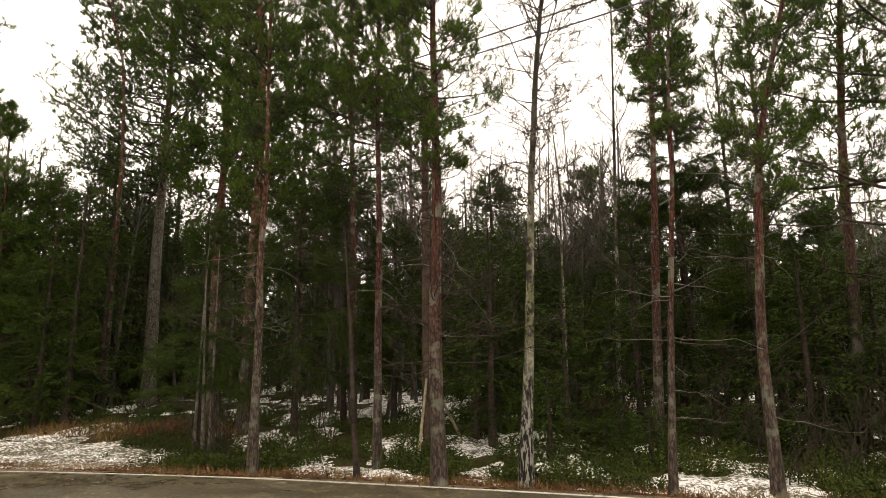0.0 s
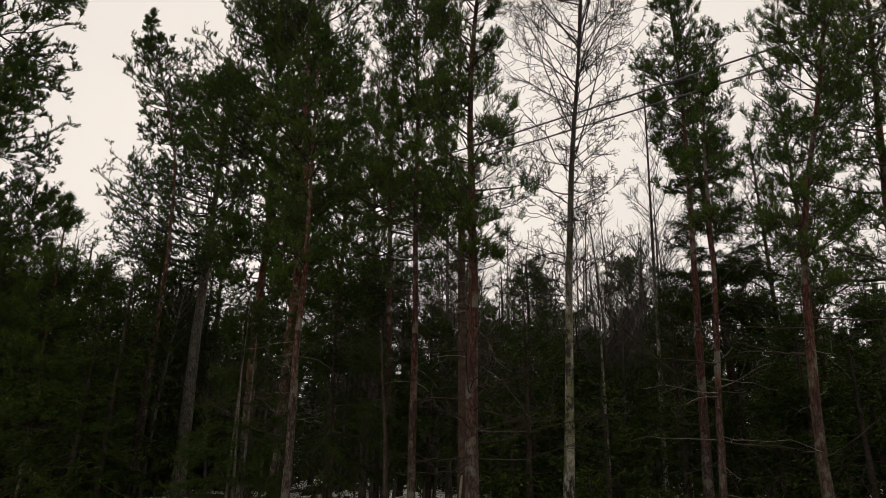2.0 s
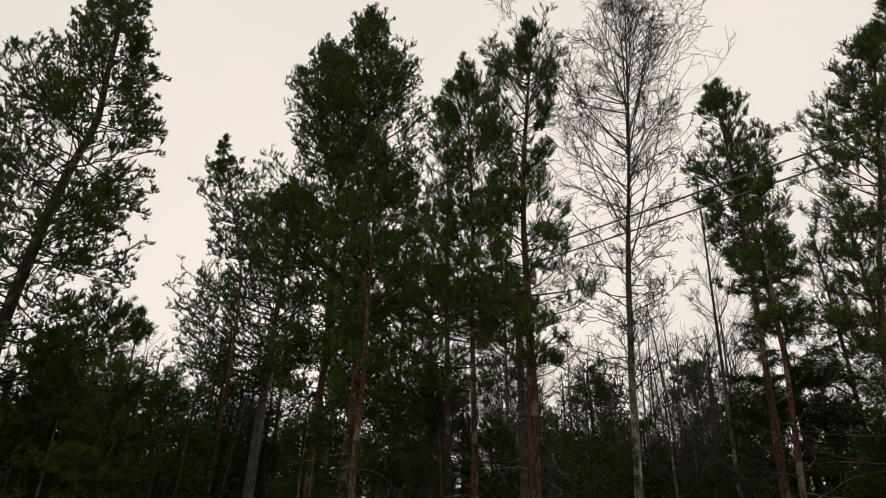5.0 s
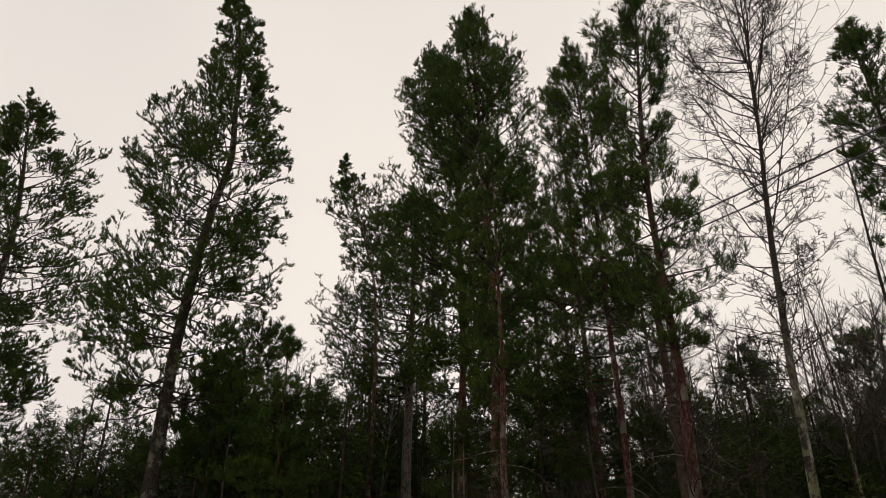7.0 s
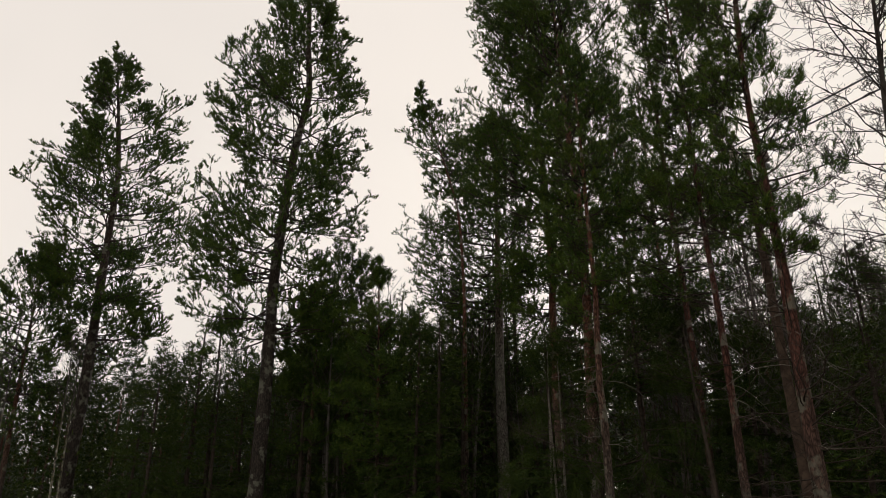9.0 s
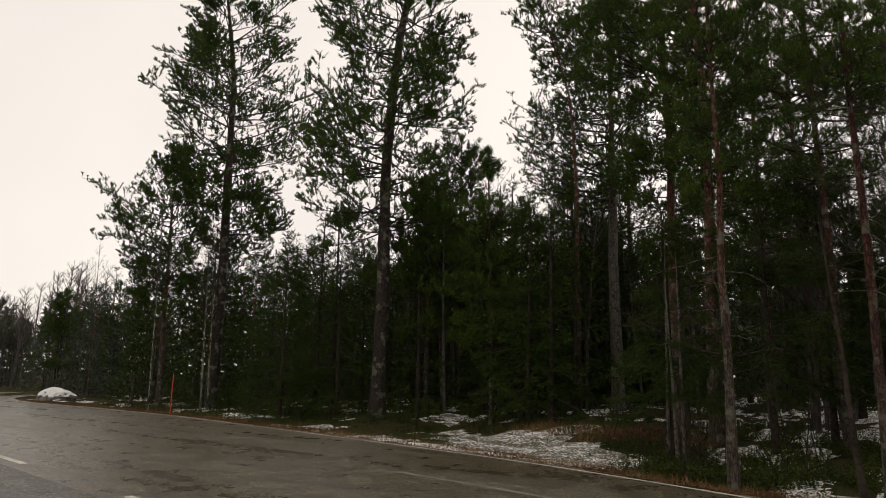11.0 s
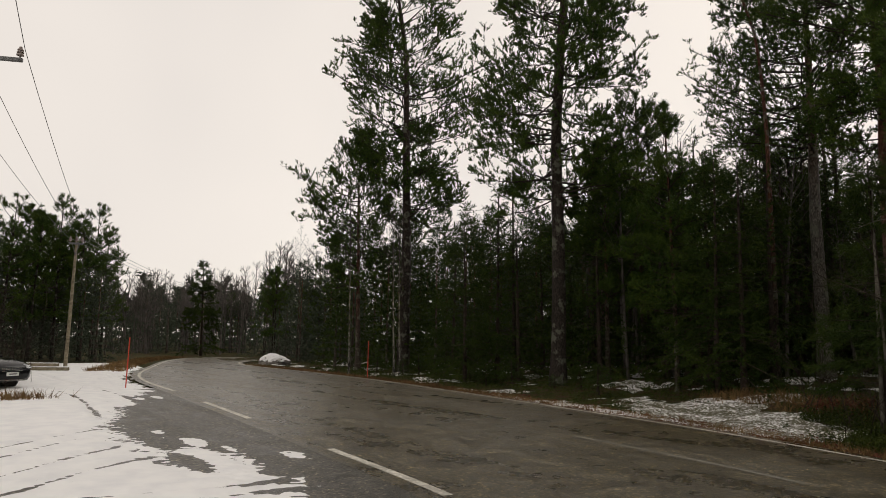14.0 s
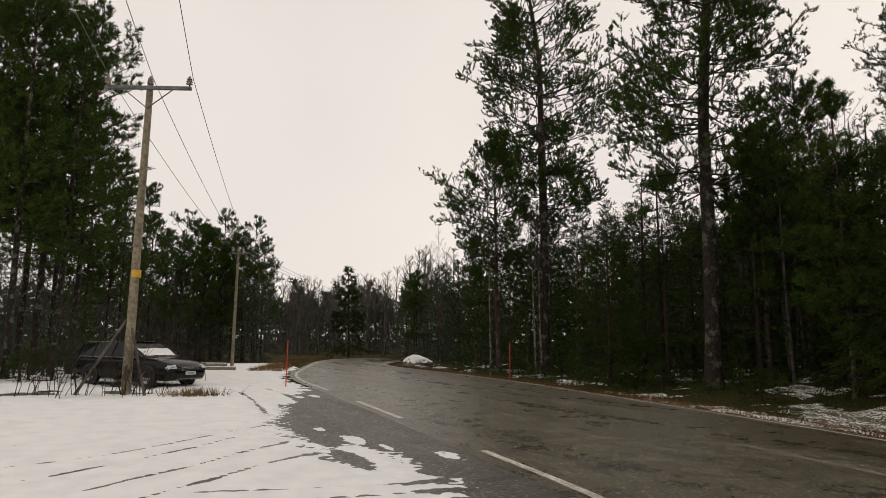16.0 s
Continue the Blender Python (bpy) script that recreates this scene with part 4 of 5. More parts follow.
tall_pine(G, 18, ((16.3, -6.1), (16.4, 2.9), (16.1, 12.3), (15.9, 21.6), (16.4, 29.0), (16.9, 38.6), (17.4, 46.0)),
          ((46.0, 1.9, 1.2), (44.6, 4.4, 2.2), (42.7, 6.0, 4.6), (39.9, 6.4, 5.6), (37.0, 6.2, 6.6), (33.7, 6.0, 6.2), (30.8, 5.4, 5.8), (27.4, 5.0, 5.4), (21.0, 4.0, 5.0), (15.0, 2.6, 3.6)),
          0.20, MAT_PINE, "tall pine with a thick trunk and dense crown", 3.9, 0.48, 4, 0.0, 1.05)
tall_pine(G, 12, ((15.6, -7.5), (15.5, 0.6), (15.7, 9.9), (15.3, 15.6), (15.4, 22.1), (15.5, 36.0)),
          ((36.0, 1.0, 1.0), (32.0, 3.5, 4.0), (27.0, 4.5, 4.5), (22.0, 4.2, 4.6), (17.0, 3.5, 4.2), (14.0, 2.5, 3.2)),
          0.085, MAT_PINE, "slender reddish pine at the road edge", 2.4, 0.4, 3, 0.0, 0.9, 26, snags=8)
tall_pine(G, 12, ((5.6, -7.3), (5.5, 8.6), (5.7, 19.8), (5.6, 29.8), (6.2, 42.5)),
          ((42.4, 1.4, 0.9), (40.1, 3.8, 3.6), (37.8, 4.6, 4.2), (35.0, 4.8, 4.4), (31.2, 4.2, 4.4), (28.3, 4.1, 4.4), (23.0, 4.6, 4.2), (19.5, 4.0, 3.4)),
          0.075, MAT_PINE_RED, "slender red-barked pine at the road edge", 3.2, 0.36, 4, 0.1, 0.95, 26, snags=14)
tall_pine(G, 9.9, ((0.4, -9.2), (0.8, 1.6), (0.4, 15.9), (0.7, 27.6), (0.5, 34.2), (-1.1, 45.3)),
          ((45.3, 1.0, 0.9), (43.5, 4.2, 4.4), (41.6, 4.8, 3.8), (38.9, 5.0, 3.0), (36.3, 4.8, 2.8), (32.5, 4.6, 3.2), (28.5, 4.7, 5.0), (26.4, 4.9, 8.2), (23.6, 4.6, 8.0), (21.5, 3.6, 4.0), (17.0, 2.0, 2.4)),
          0.112, MAT_PINE_RED, "reddish pine with a knotty trunk close to the road", 2.8, 0.34, 4, 0.15, 0.95, 26, snags=30)
tall_pine(G, 14.0, ((-17.5, -6.1), (-18.3, 9.8), (-18.7, 18.6), (-19.3, 29.0), (-19.2, 38.6)),
          ((38.5, 0.5, 0.6), (36.1, 2.8, 3.0), (34.1, 3.4, 4.2), (32.0, 4.6, 4.4), (29.6, 3.6, 4.2), (27.3, 3.4, 3.8), (22.0, 2.8, 3.4)),
          0.105, MAT_PINE_RED, "pine with a narrow dense crown", 3.0, 0.42, 4, 0.1, 1.0, 14)
tall_pine(G, 9.5, ((-18.2, -9.5), (-19.1, 2.3), (-20.2, 16.1), (-20.6, 24.0), (-21.4, 30.5)),
          ((30.5, 0.8, 0.8), (27.5, 2.4, 2.8), (23.0, 2.6, 3.0), (19.5, 1.8, 2.2)),
          0.052, MAT_PINE_RED, "thin red-stemmed pine at the road edge", 1.8, 0.34, 3, 0.0, 0.8, 26, snags=6)
tall_pine(G, 9.7, ((-25.7, -9.3), (-25.6, 2.1), (-26.5, 14.4), (-27.2, 18.8), (-30.3, 28.9), (-33.0, 38.1)),
          ((38.0, 0.7, 0.9), (36.4, 2.2, 2.6), (33.4, 3.8, 3.6), (31.7, 5.2, 3.9), (29.4, 4.8, 3.9), (27.1, 5.6, 3.9), (23.6, 4.0, 4.0), (18.0, 3.2, 3.4), (13.0, 2.2, 2.6)),
          0.078, MAT_PINE_RED, "pine with a curved foot at the road edge", 2.4, 0.36, 4, 0.0, 0.95, 14, snags=6)
tall_pine(G, 14, ((-31.4, -5.3), (-32.1, 6.0), (-32.3, 14.4), (-33.5, 26.0), (-35.5, 40.0)),
          ((40.0, 1.0, 1.0), (37.0, 3.4, 3.4), (33.0, 4.4, 5.0), (28.0, 5.0, 5.6), (22.0, 5.0, 5.6), (16.0, 4.0, 4.4), (13.0, 2.5, 3.0)),
          0.125, MAT_PINE, "stout pine with lichen on its trunk", 2.2, 0.45, 4, -0.05, 0.9)
pine(G, -26.6, 18, -26.9, 28.0, 0.10, 0.3, 2.1, MAT_PINE, 3200, "dark pine behind the roadside trees", 0.72, 5.8, needle=(0.09, 0.022))
pine(G, -37.5, 13, -37.6, 35.0, 0.13, 0.25, 3.0, MAT_PINE, 2900, "bushy pine at the edge of the wood", 0.67, 5.8, needle=(0.088, 0.02))
pine(G, -24.0, 19, -24.2, 26.0, 0.09, 0.36, 1.6, MAT_PINE_RED, 1700, "pine half hidden by a spruce", 0.72, 5.8, needle=(0.085, 0.02))
pine(G, 34.0, 23, 34.4, 19.5, 0.08, 0.25, 2.0, MAT_PINE, 5000, "young pine among the spruces", 0.72, 6.4, needle=(0.095, 0.025))
pine(G, 36.6, 29, 36.8, 21.0, 0.12, 0.3, 3.0, MAT_PINE, 8000, "middle-sized pine in the wood", 0.72, 5.8, needle=(0.10, 0.03))
pine(G, 39.5, 27, 39.6, 17.0, 0.10, 0.3, 3.0, MAT_PINE, 8000, "middle-sized pine with low limbs", 0.62, 5.8, needle=(0.10, 0.03))
pine(G, 9.5, 21, 9.4, 33.0, 0.11, 0.36, 2.3, MAT_PINE, 4500, "slim pine deeper in the wood", 0.72, 5.5, needle=(0.095, 0.024))
pine(G, 7.6, 17, 8.2, 39.5, 0.10, 0.38, 2.0, MAT_PINE_RED, 4500, "slim pine with a reddish upper trunk", 0.72, 5.8, needle=(0.09, 0.021))
pine(G, 2.5, 24, 2.8, 29.0, 0.10, 0.4, 2.0, MAT_PINE, 4500, "slim pine deeper in the wood", 0.72, 5.2, needle=(0.10, 0.026))
pine(G, 12.2, 25, 12.0, 34.0, 0.12, 0.36, 2.8, MAT_PINE, 5500, "tall pine deeper in the wood", 0.72, 5.2, needle=(0.10, 0.026))
pine(G, -5.2, 30, -5.2, 17.0, 0.10, 0.45, 2.0, MAT_PINE, 1500, "pine with a flat crown deep in the wood", 0.52, 5.2, needle=(0.11, 0.03))
pine(G, -12.6, 24, -12.9, 17.0, 0.09, 0.45, 2.0, MAT_PINE, 1500, "pine with a round crown deep in the wood", 0.52, 5.2, needle=(0.11, 0.03))
# bare birches
tall_birch(G, 10.0, ((-6.7, -9.0), (-7.7, 6.5), (-8.5, 19.5), (-9.0, 24.5), (-10.6, 34.5), (-12.6, 47.5)),
           ((48.0, 2.0, 2.0), (43.2, 7.8, 6.8), (39.8, 8.2, 6.2), (35.8, 7.6, 5.6), (31.4, 6.6, 5.2), (26.7, 6.8, 6.4), (22.3, 6.6, 6.6), (17.9, 7.0, 7.0), (12.5, 5.0, 5.0)), 0.098, "bare birch with lichen-grey bark and a dark foot")
birch(G, -14.5, 16, -16.2, 32.0, 0.065, 0.4, 1.7, "thin bare birch with pale bark", 30, 8)
birch(G, -10.4, 15, -10.5, 16.0, 0.05, 0.5, 1.0, "small bare birch stem in the wood", 14, 6)
birch(G, 7.2, 10.7, 8.4, 12.5, 0.045, 0.6, 0.5, "thin grey bare stem beside a red pine", 7, 4, mat=MAT_LIMB, group="bare stems")
for az_, d_, el_ in ((61.4, 33, 13), (57.6, 32, 11.5), (57.1, 33, 12), (65.6, 60, 9.9), (66.3, 62, 8.5)):
    birch(G, az_, d_, az_ + 0.4, el_, 0.055, 0.45, 2.0, "pale-stemmed bare birch by the bend", 20, 5)
# spruces close to the road
spruce(G, -20.6, 17.5, 31.5, 1.9, 13000, 9, (0.086, 0.018), "tall drooping spruce behind the pines", 0.14, 0.12)
spruce(G, 19.6, 15.0, 13.5, 1.6, 4500, 10, (0.064, 0.013), "dark young spruce by the gravel patch", 0.07)
spruce(G, -4.6, 15.5, 17.2, 1.6, 4500, 10, (0.064, 0.013), "dense young spruce behind the birch", 0.07)
spruce(G, 12.4, 16.5, 17.0, 2.4, 6000, 10, (0.070, 0.015), "broad dark spruce in the wood", 0.08, 0.25)
spruce(G, 8.4, 19, 17.5, 2.4, 5500, 10, (0.075, 0.017), "broad dark spruce in the wood", 0.08, 0.25)
spruce(G, 4.2, 17.5, 13.5, 1.9, 4500, 10, (0.075, 0.017), "broad dark spruce in the wood", 0.08, 0.3)
spruce(G, -8.6, 17.5, 12.5, 2.0, 4500, 10, (0.070, 0.015), "broad dark spruce in the wood", 0.08)
spruce(G, -25.0, 15.5, 11.0, 1.9, 5000, 10, (0.070, 0.014), "dark spruce between the pines", 0.08)
spruce(G, -30.0, 16.5, 12.5, 2.0, 5000, 10, (0.070, 0.015), "dark spruce between the pines", 0.08)
spruce(G, -16.2, 16.5, 14.0, 1.9, 4500, 10, (0.070, 0.015), "dark spruce between the pines", 0.08)
spruce(G, 31.0, 21.5, 15.0, 2.0, 4500, 10, (0.075, 0.018), "dark spruce in front of a grey pine trunk", 0.08)
spruce(G, 51.5, 27, 10.5, 2.2, 4000, 10, (0.081, 0.020), "bright green spruce below the tall pines", 0.08)
spruce(G, 73.5, 68, 6.3, 2.7, 4500, 9, (0.10, 0.05), "lone dark spruce beyond the bend", 0.14, group="distant trees")

# ---- the wood behind: a few patterns, repeated ----
patterns = []
for i, (h, w, ns) in enumerate(((6.0, 1.9, 500), (8.0, 2.3, 660), (5.0, 1.8, 440), (9.5, 2.5, 760), (3.4, 1.2, 300))):
    tree = thing("spruce_tree", pose(0, 0, 0), "dark green spruce in the thick undergrowth", "spruce tree", "spruces in the wood")
    spruce_parts(np.random.default_rng(50 + i), h, w, 0.06 + 0.006 * h, ns, 8, (0.125, 0.040), tree)
    patterns.append((tree, h))
first = set()
back_rows = []
W2 = np.random.default_rng(77)


def plant(az, d, el, kinds):
    b = polar(az, d)
    z0 = ground_z(*b)
    want = 1.6 + d * math.tan(radians(el)) - z0
    if d > 35:
        back_rows.append((b[0], b[1], z0, want))
        return
    tree, h = patterns[int(min(kinds, key=lambda k: abs(patterns[k][1] - want * (0.8 + 0.4 * W2.random()))))]
    k = want / h
    m = pose(b[0], b[1], z0 - 0.03, 0, 0, W2.random() * 360) @ Matrix.Diagonal((0.5 + 0.5 * k, 0.5 + 0.5 * k, k, 1))
    if tree.name in first:
        copy_thing(tree, m)
    else:
        first.add(tree.name)
        tree.matrix_basis = m


def top_of_wood(az):
    return np.interp(az, [-45, -33, -22, -12, -4, 3, 10, 20, 28, 36, 44, 50, 56, 62, 66], [12, 12, 13, 13, 14, 15, 18, 20, 18, 14.5, 12.5, 12.5, 12, 9.5, 7])


for i in range(185):
    az_ = -46 + 112 * ((i * 0.618034) % 1.0)
    edge_d = 9.0
    while past_edge(*polar(az_, edge_d)) < 4.2 and edge_d < 60:
        edge_d += 0.3
    d_ = edge_d + 26 * W2.random() ** 1.25
    if past_edge(*polar(az_, d_)) < 4 or np.hypot(*(polar(az_, d_) - np.array([-8.6, 15.2]))) < 3.8:
        continue
    if (-1 < az_ < 17 and d_ < 24) or (18.5 < az_ < 28.5 and d_ < 22) or (20.6 < az_ < 26.6 and d_ < 28):
        continue
    el_ = top_of_wood(az_) * (0.62 + 0.42 * W2.random())
    plant(az_, d_, el_, (0, 1, 2, 3))
for i in range(46):
    az_ = -40 + 104 * ((i * 0.618034 + 0.3) % 1.0)
    edge_d = 8.0
    while past_edge(*polar(az_, edge_d)) < 2.6 and edge_d < 60:
        edge_d += 0.3
    if np.hypot(*(polar(az_, edge_d) - np.array([-8.6, 14.6]))) < 4.2:
        continue
    if -8 < az_ < 18:
        continue
    plant(az_, edge_d + 2.0 * W2.random(), -1.5 + 4 * W2.random(), (4, 2))
for i in range(34):
    az_ = -15 + 19 * ((i * 0.618034 + 0.2) % 1.0)
    d_ = 23 + 15 * W2.random()
    plant(az_, d_, 14.5 * (0.6 + 0.5 * W2.random()), (0, 1, 3))
for i in range(84):
    az_ = 22 + 44 * ((i * 0.618034 + 0.7) % 1.0)
    d_ = (27 if az_ < 40 else 34) + 24 * W2.random()
    if past_edge(*polar(az_, d_)) < 4.5 or (az_ < 25.4 and d_ < 30):
        continue
    plant(az_, d_, top_of_wood(az_) * (0.35 + 0.6 * W2.random()), (0, 1, 2, 3))

for i in range(22):
    az_ = 17.5 + 13 * ((i * 0.618034 + 0.4) % 1.0)
    plant(az_, 28.5 + 6 * W2.random(), 12 + 5.5 * W2.random(), (0, 1, 3))

# ---- pines across the yard and beyond the bend ----
far_pines = []
for i, (h, w, cb, ns, r0) in enumerate(((20, 3.4, 0.34, 11000, 0.17), (22, 3.6, 0.28, 12000, 0.19), (13.5, 3.0, 0.24, 6000, 0.14), (12.5, 2.7, 0.28, 5500, 0.13))):
    r = np.random.default_rng(90 + i)
    tree = pine(r, 0, 30, 0.8, math.degrees(math.atan((h - 1.6 + 1.0) / 30)), r0, cb, w, MAT_PINE_OLD, ns, "tall pine at the edge of the snowy yard" if h > 18 else "pine at the far side of the yard", 0.55, 3.2, False, False, (0.12, 0.033), k=6,
                dead=0, group="pines across the yard" if h > 18 else "distant pines")
    far_pines.append(tree)
placed = set()


def set_far(k, az, d, el, h):
    b = polar(az, d)
    s = (1.6 + d * math.tan(radians(el))) / h
    m = pose(b[0], b[1], -0.05, 0, 0, W2.random() * 360) @ Matrix.Diagonal((s, s, s, 1))
    if k in placed:
        copy_thing(far_pines[k], m)
    else:
        placed.add(k)
        far_pines[k].matrix_basis = m


for az_, d_, el_ in ((94.6, 34, 24), (95.8, 31, 28), (97.0, 33, 30), (98.6, 30, 31), (100.2, 34, 30), (102.0, 31, 31), (96.0, 39, 25), (98.0, 41, 26), (101.0, 40, 27), (104.0, 35, 30),
                     (107, 32, 31), (93.8, 44, 19), (91.4, 40, 15.0), (110, 36, 29), (90.2, 44, 12.5), (92.4, 42, 17.0)):
    set_far(int(W2.integers(0, 2)), az_, d_, el_, 20.5)
for az_, d_, el_ in ((89.4, 50, 9.5), (88.2, 52, 10.4), (87.3, 50, 9.0), (86.4, 54, 11.6), (85.5, 52, 11.0), (84.6, 56, 10.8), (83.9, 53, 12.3), (83.0, 55, 11.3), (82.2, 52, 10.6), (81.3, 54, 11.8),
                     (80.7, 57, 9.8), (87.0, 60, 9.5), (84.0, 62, 9.8), (67.7, 55, 7.9), (67.9, 56, 7.0), (68.6, 64, 6.4), (71.2, 82, 4.9), (66.5, 66, 6.0), (64, 50, 8.5), (62.6, 46, 8.5)):
    set_far(int(W2.integers(2, 4)), az_, d_, el_ + (0.9 if az_ > 80 else 0.2), 13)

for i in range(90):
    az_ = 62 + 48 * ((i * 0.618034 + 0.1) % 1.0)
    d_ = (46 if az_ > 80 else 70 if az_ > 69 else 56) + 26 * W2.random()
    plant(az_, d_, (1.8 if 69 < az_ < 80 else 5.5 if az_ > 91 else 3.0) + 2.5 * W2.random(), (1, 3, 0))

for i in range(26):
    az_ = 90.5 + 16 * ((i * 0.618034) % 1.0)
    plant(az_, 28 + 9 * W2.random(), 0.5 + 4.5 * W2.random(), (4, 2, 0))


def back_spruces(name, rows, mat, label):
    """The young spruces deep in the wood and beyond the bend: one mass."""
    r = np.random.default_rng(18)
    chunks, stems = [], []
    for x, y, z0, H in rows:
        n = int(34 * H) + 60
        v = np.round(r.random(n) ** 1.1 * H * 2.6 + r.normal(size=n) * 0.12) / (H * 2.6)
        v = np.clip(v + 0.01 * r.normal(size=n), 0.01, 0.985)
        a = r.random(n) * 6.28
        rad = ((1 - v) * (0.22 * H + 0.5) + 0.05) * (0.15 + 0.85 * r.random(n) ** 0.7)
        C = np.stack([x + np.cos(a) * rad, y + np.sin(a) * rad, z0 + 0.15 + v * H - 0.15 * rad], -1)
        A = unit(np.stack([np.cos(a), np.sin(a), -0.25 + v * 1.1], -1))
        chunks.append(shoots(r, C, A, 0.35 + 0.3 * r.random(n), 7, 0.19, 0.065))
        at = spine(H, np.zeros(2), (0, 0))
        u = np.linspace(0, 1, 4)
        stems.append(tubes((at(u) + np.array([x, y, z0]))[None], (0.09 * (1 - u) + 0.01)[None], 5))
    wood = tagged(part(name, mesh_of(name, *join(chunks), mat)), label, "woods", "", "stuff")
    tagged(part("stems", mesh_of("stems", *join(stems), MAT_PINE), wood), kind="stuff")


back_spruces("young_spruces", [w for w in back_rows if math.hypot(w[0], w[1]) < 46], MAT_SPRUCE, "dark young spruces standing close together in the wood")
# From 46 m on, the needle colour has distance haze mixed in.
back_spruces("distant_spruces", [w for w in back_rows if math.hypot(w[0], w[1]) >= 46], MAT_FAR_HAZY, "spruces along the edge of the far wood, needles paled to grey-green for haze")


def bare_wood(name, label, spots):
    """A stand of bare grey broadleaf trees, far off: one object."""
    r = np.random.default_rng(5)
    chunks = []
    for az_, d_, el_ in spots:
        b = polar(az_, d_)
        H = 1.6 + d_ * math.tan(radians(el_))
        at = spine(H, r.normal(size=2) * 0.4, r.normal(size=2) * 0.15)
        u = np.linspace(0, 1, 8)
        off = np.array([b[0], b[1], 0.0])
        chunks.append(tubes((at(u) + off)[None], (0.11 * (1 - u) ** 0.8 + 0.015)[None], 5))
        n = 22
        us = 0.35 + 0.62 * np.sort(r.random(n))
        P, _ = branch_lines(r, at, H, us, 2.2 * (1.15 - us) * (0.6 + 0.7 * r.random(n)) + 0.4, 0.7 + 0.3 * r.random(n), np.full(n, 0.15), m=4)
        Q = sub_lines(r, P, 5, 0.2, 0.5, 0.3, 3)
        chunks += [tubes(P + off, np.full((n, 1), 0.035) * np.linspace(1, 0.4, 4), 3), tubes(Q + off, np.full((len(Q), 1), 0.016) * np.linspace(1, 0.6, 3), 3)]
    return tagged(part(name, mesh_of(name, *join(chunks), MAT_GREY_TWIG)), label, "woods", "", "stuff")


bare_wood("bare_woods", "grey leafless wood beyond the bend of the road",
          [(70 + 11.5 * W2.random(), 72 + 30 * W2.random(), 3.4 + 2.4 * W2.random()) for _ in range(70)] + [(64.5 + 5 * W2.random(), 66 + 20 * W2.random(), 6 + 2.5 * W2.random()) for _ in range(14)])
def bare_sapling(r, az, d, el):
    """A thin leafless young tree standing among the spruces."""
    b = polar(az, d)
    z0 = ground_z(*b)
    H = 1.6 + d * math.tan(radians(el)) - z0
    at = spine(H, r.normal(size=2) * 0.4, r.normal(size=2) * 0.15)
    u = np.linspace(0, 1, 8)
    tree = thing("bare_sapling", pose(b[0], b[1], z0 - 0.05), "thin leafless grey sapling among the spruces", "sapling", "bare saplings")
    part("trunk", mesh_of("trunk", *tubes(at(u)[None], (0.06 * (1 - u) ** 0.8 + 0.008)[None], 6), MAT_GREY_TWIG), tree)
    us = 0.35 + 0.62 * np.sort(r.random(22))
    P, _ = branch_lines(r, at, H, us, 2.2 * (1.15 - us) * (0.6 + 0.7 * r.random(22)) + 0.4, 0.7 + 0.3 * r.random(22), np.full(22, 0.15), m=4)
    Q = sub_lines(r, P, 5, 0.2, 0.5, 0.3, 3)
    twigs = join([tubes(P, np.full((22, 1), 0.013) * np.linspace(1, 0.4, 4), 3), tubes(Q, np.full((len(Q), 1), 0.006) * np.linspace(1, 0.6, 3), 3)])
    tagged(part("branchwork", mesh_of("branchwork", *twigs, MAT_GREY_TWIG), tree), kind="stuff")


for az0, az1, d0, d1, el0, el1, count in ((-38, 22, 24, 40, 9, 17, 36), (-17, 10, 17, 26, 14, 23, 40), (26, 42, 26, 35, 14, 19, 18)):
    for _ in range(count):
        bare_sapling(W2, az0 + (az1 - az0) * W2.random(), d0 + (d1 - d0) * W2.random(), el0 + (el1 - el0) * W2.random())


def far_woods():
    """The wood that closes the view all round: many small conifers as one mass."""
    r = np.random.default_rng(8)
    chunks = []
    for i in range(900):
        az_ = -180 + 360 * r.random() if i % 3 else -50 + 162 * r.random()
        d_ = 105 + 60 * r.random() if 50 < az_ < 112 else 50 + 45 * r.random() if -60 < az_ < 50 else 60 + 50 * r.random()
        b = polar(az_, d_)
        H = (7 + 4 * r.random()) if -60 < az_ < 112 else 12 + 6 * r.random()
        n, k = 48, 6
        v = r.random(n) ** 0.8
        a = r.random(n) * 6.28
        rad = (1 - v) * 0.2 * H * (0.5 + 0.5 * r.random(n))
        C = np.stack([b[0] + np.cos(a) * rad, b[1] + np.sin(a) * rad, ground_z(*b) + 0.2 + v * H], -1)
        A = unit(np.stack([np.cos(a), np.sin(a), -0.2 + v * 1.2], -1))
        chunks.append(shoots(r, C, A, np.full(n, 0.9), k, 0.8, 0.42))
    # The haze over this wood is only its paled needle colour.
    return tagged(part("far_woods", mesh_of("far_woods", *join(chunks), MAT_FAR_HAZY)), "dark conifer wood closing the view in the distance, needles greyed for haze", "woods", "", "stuff")


far_woods()

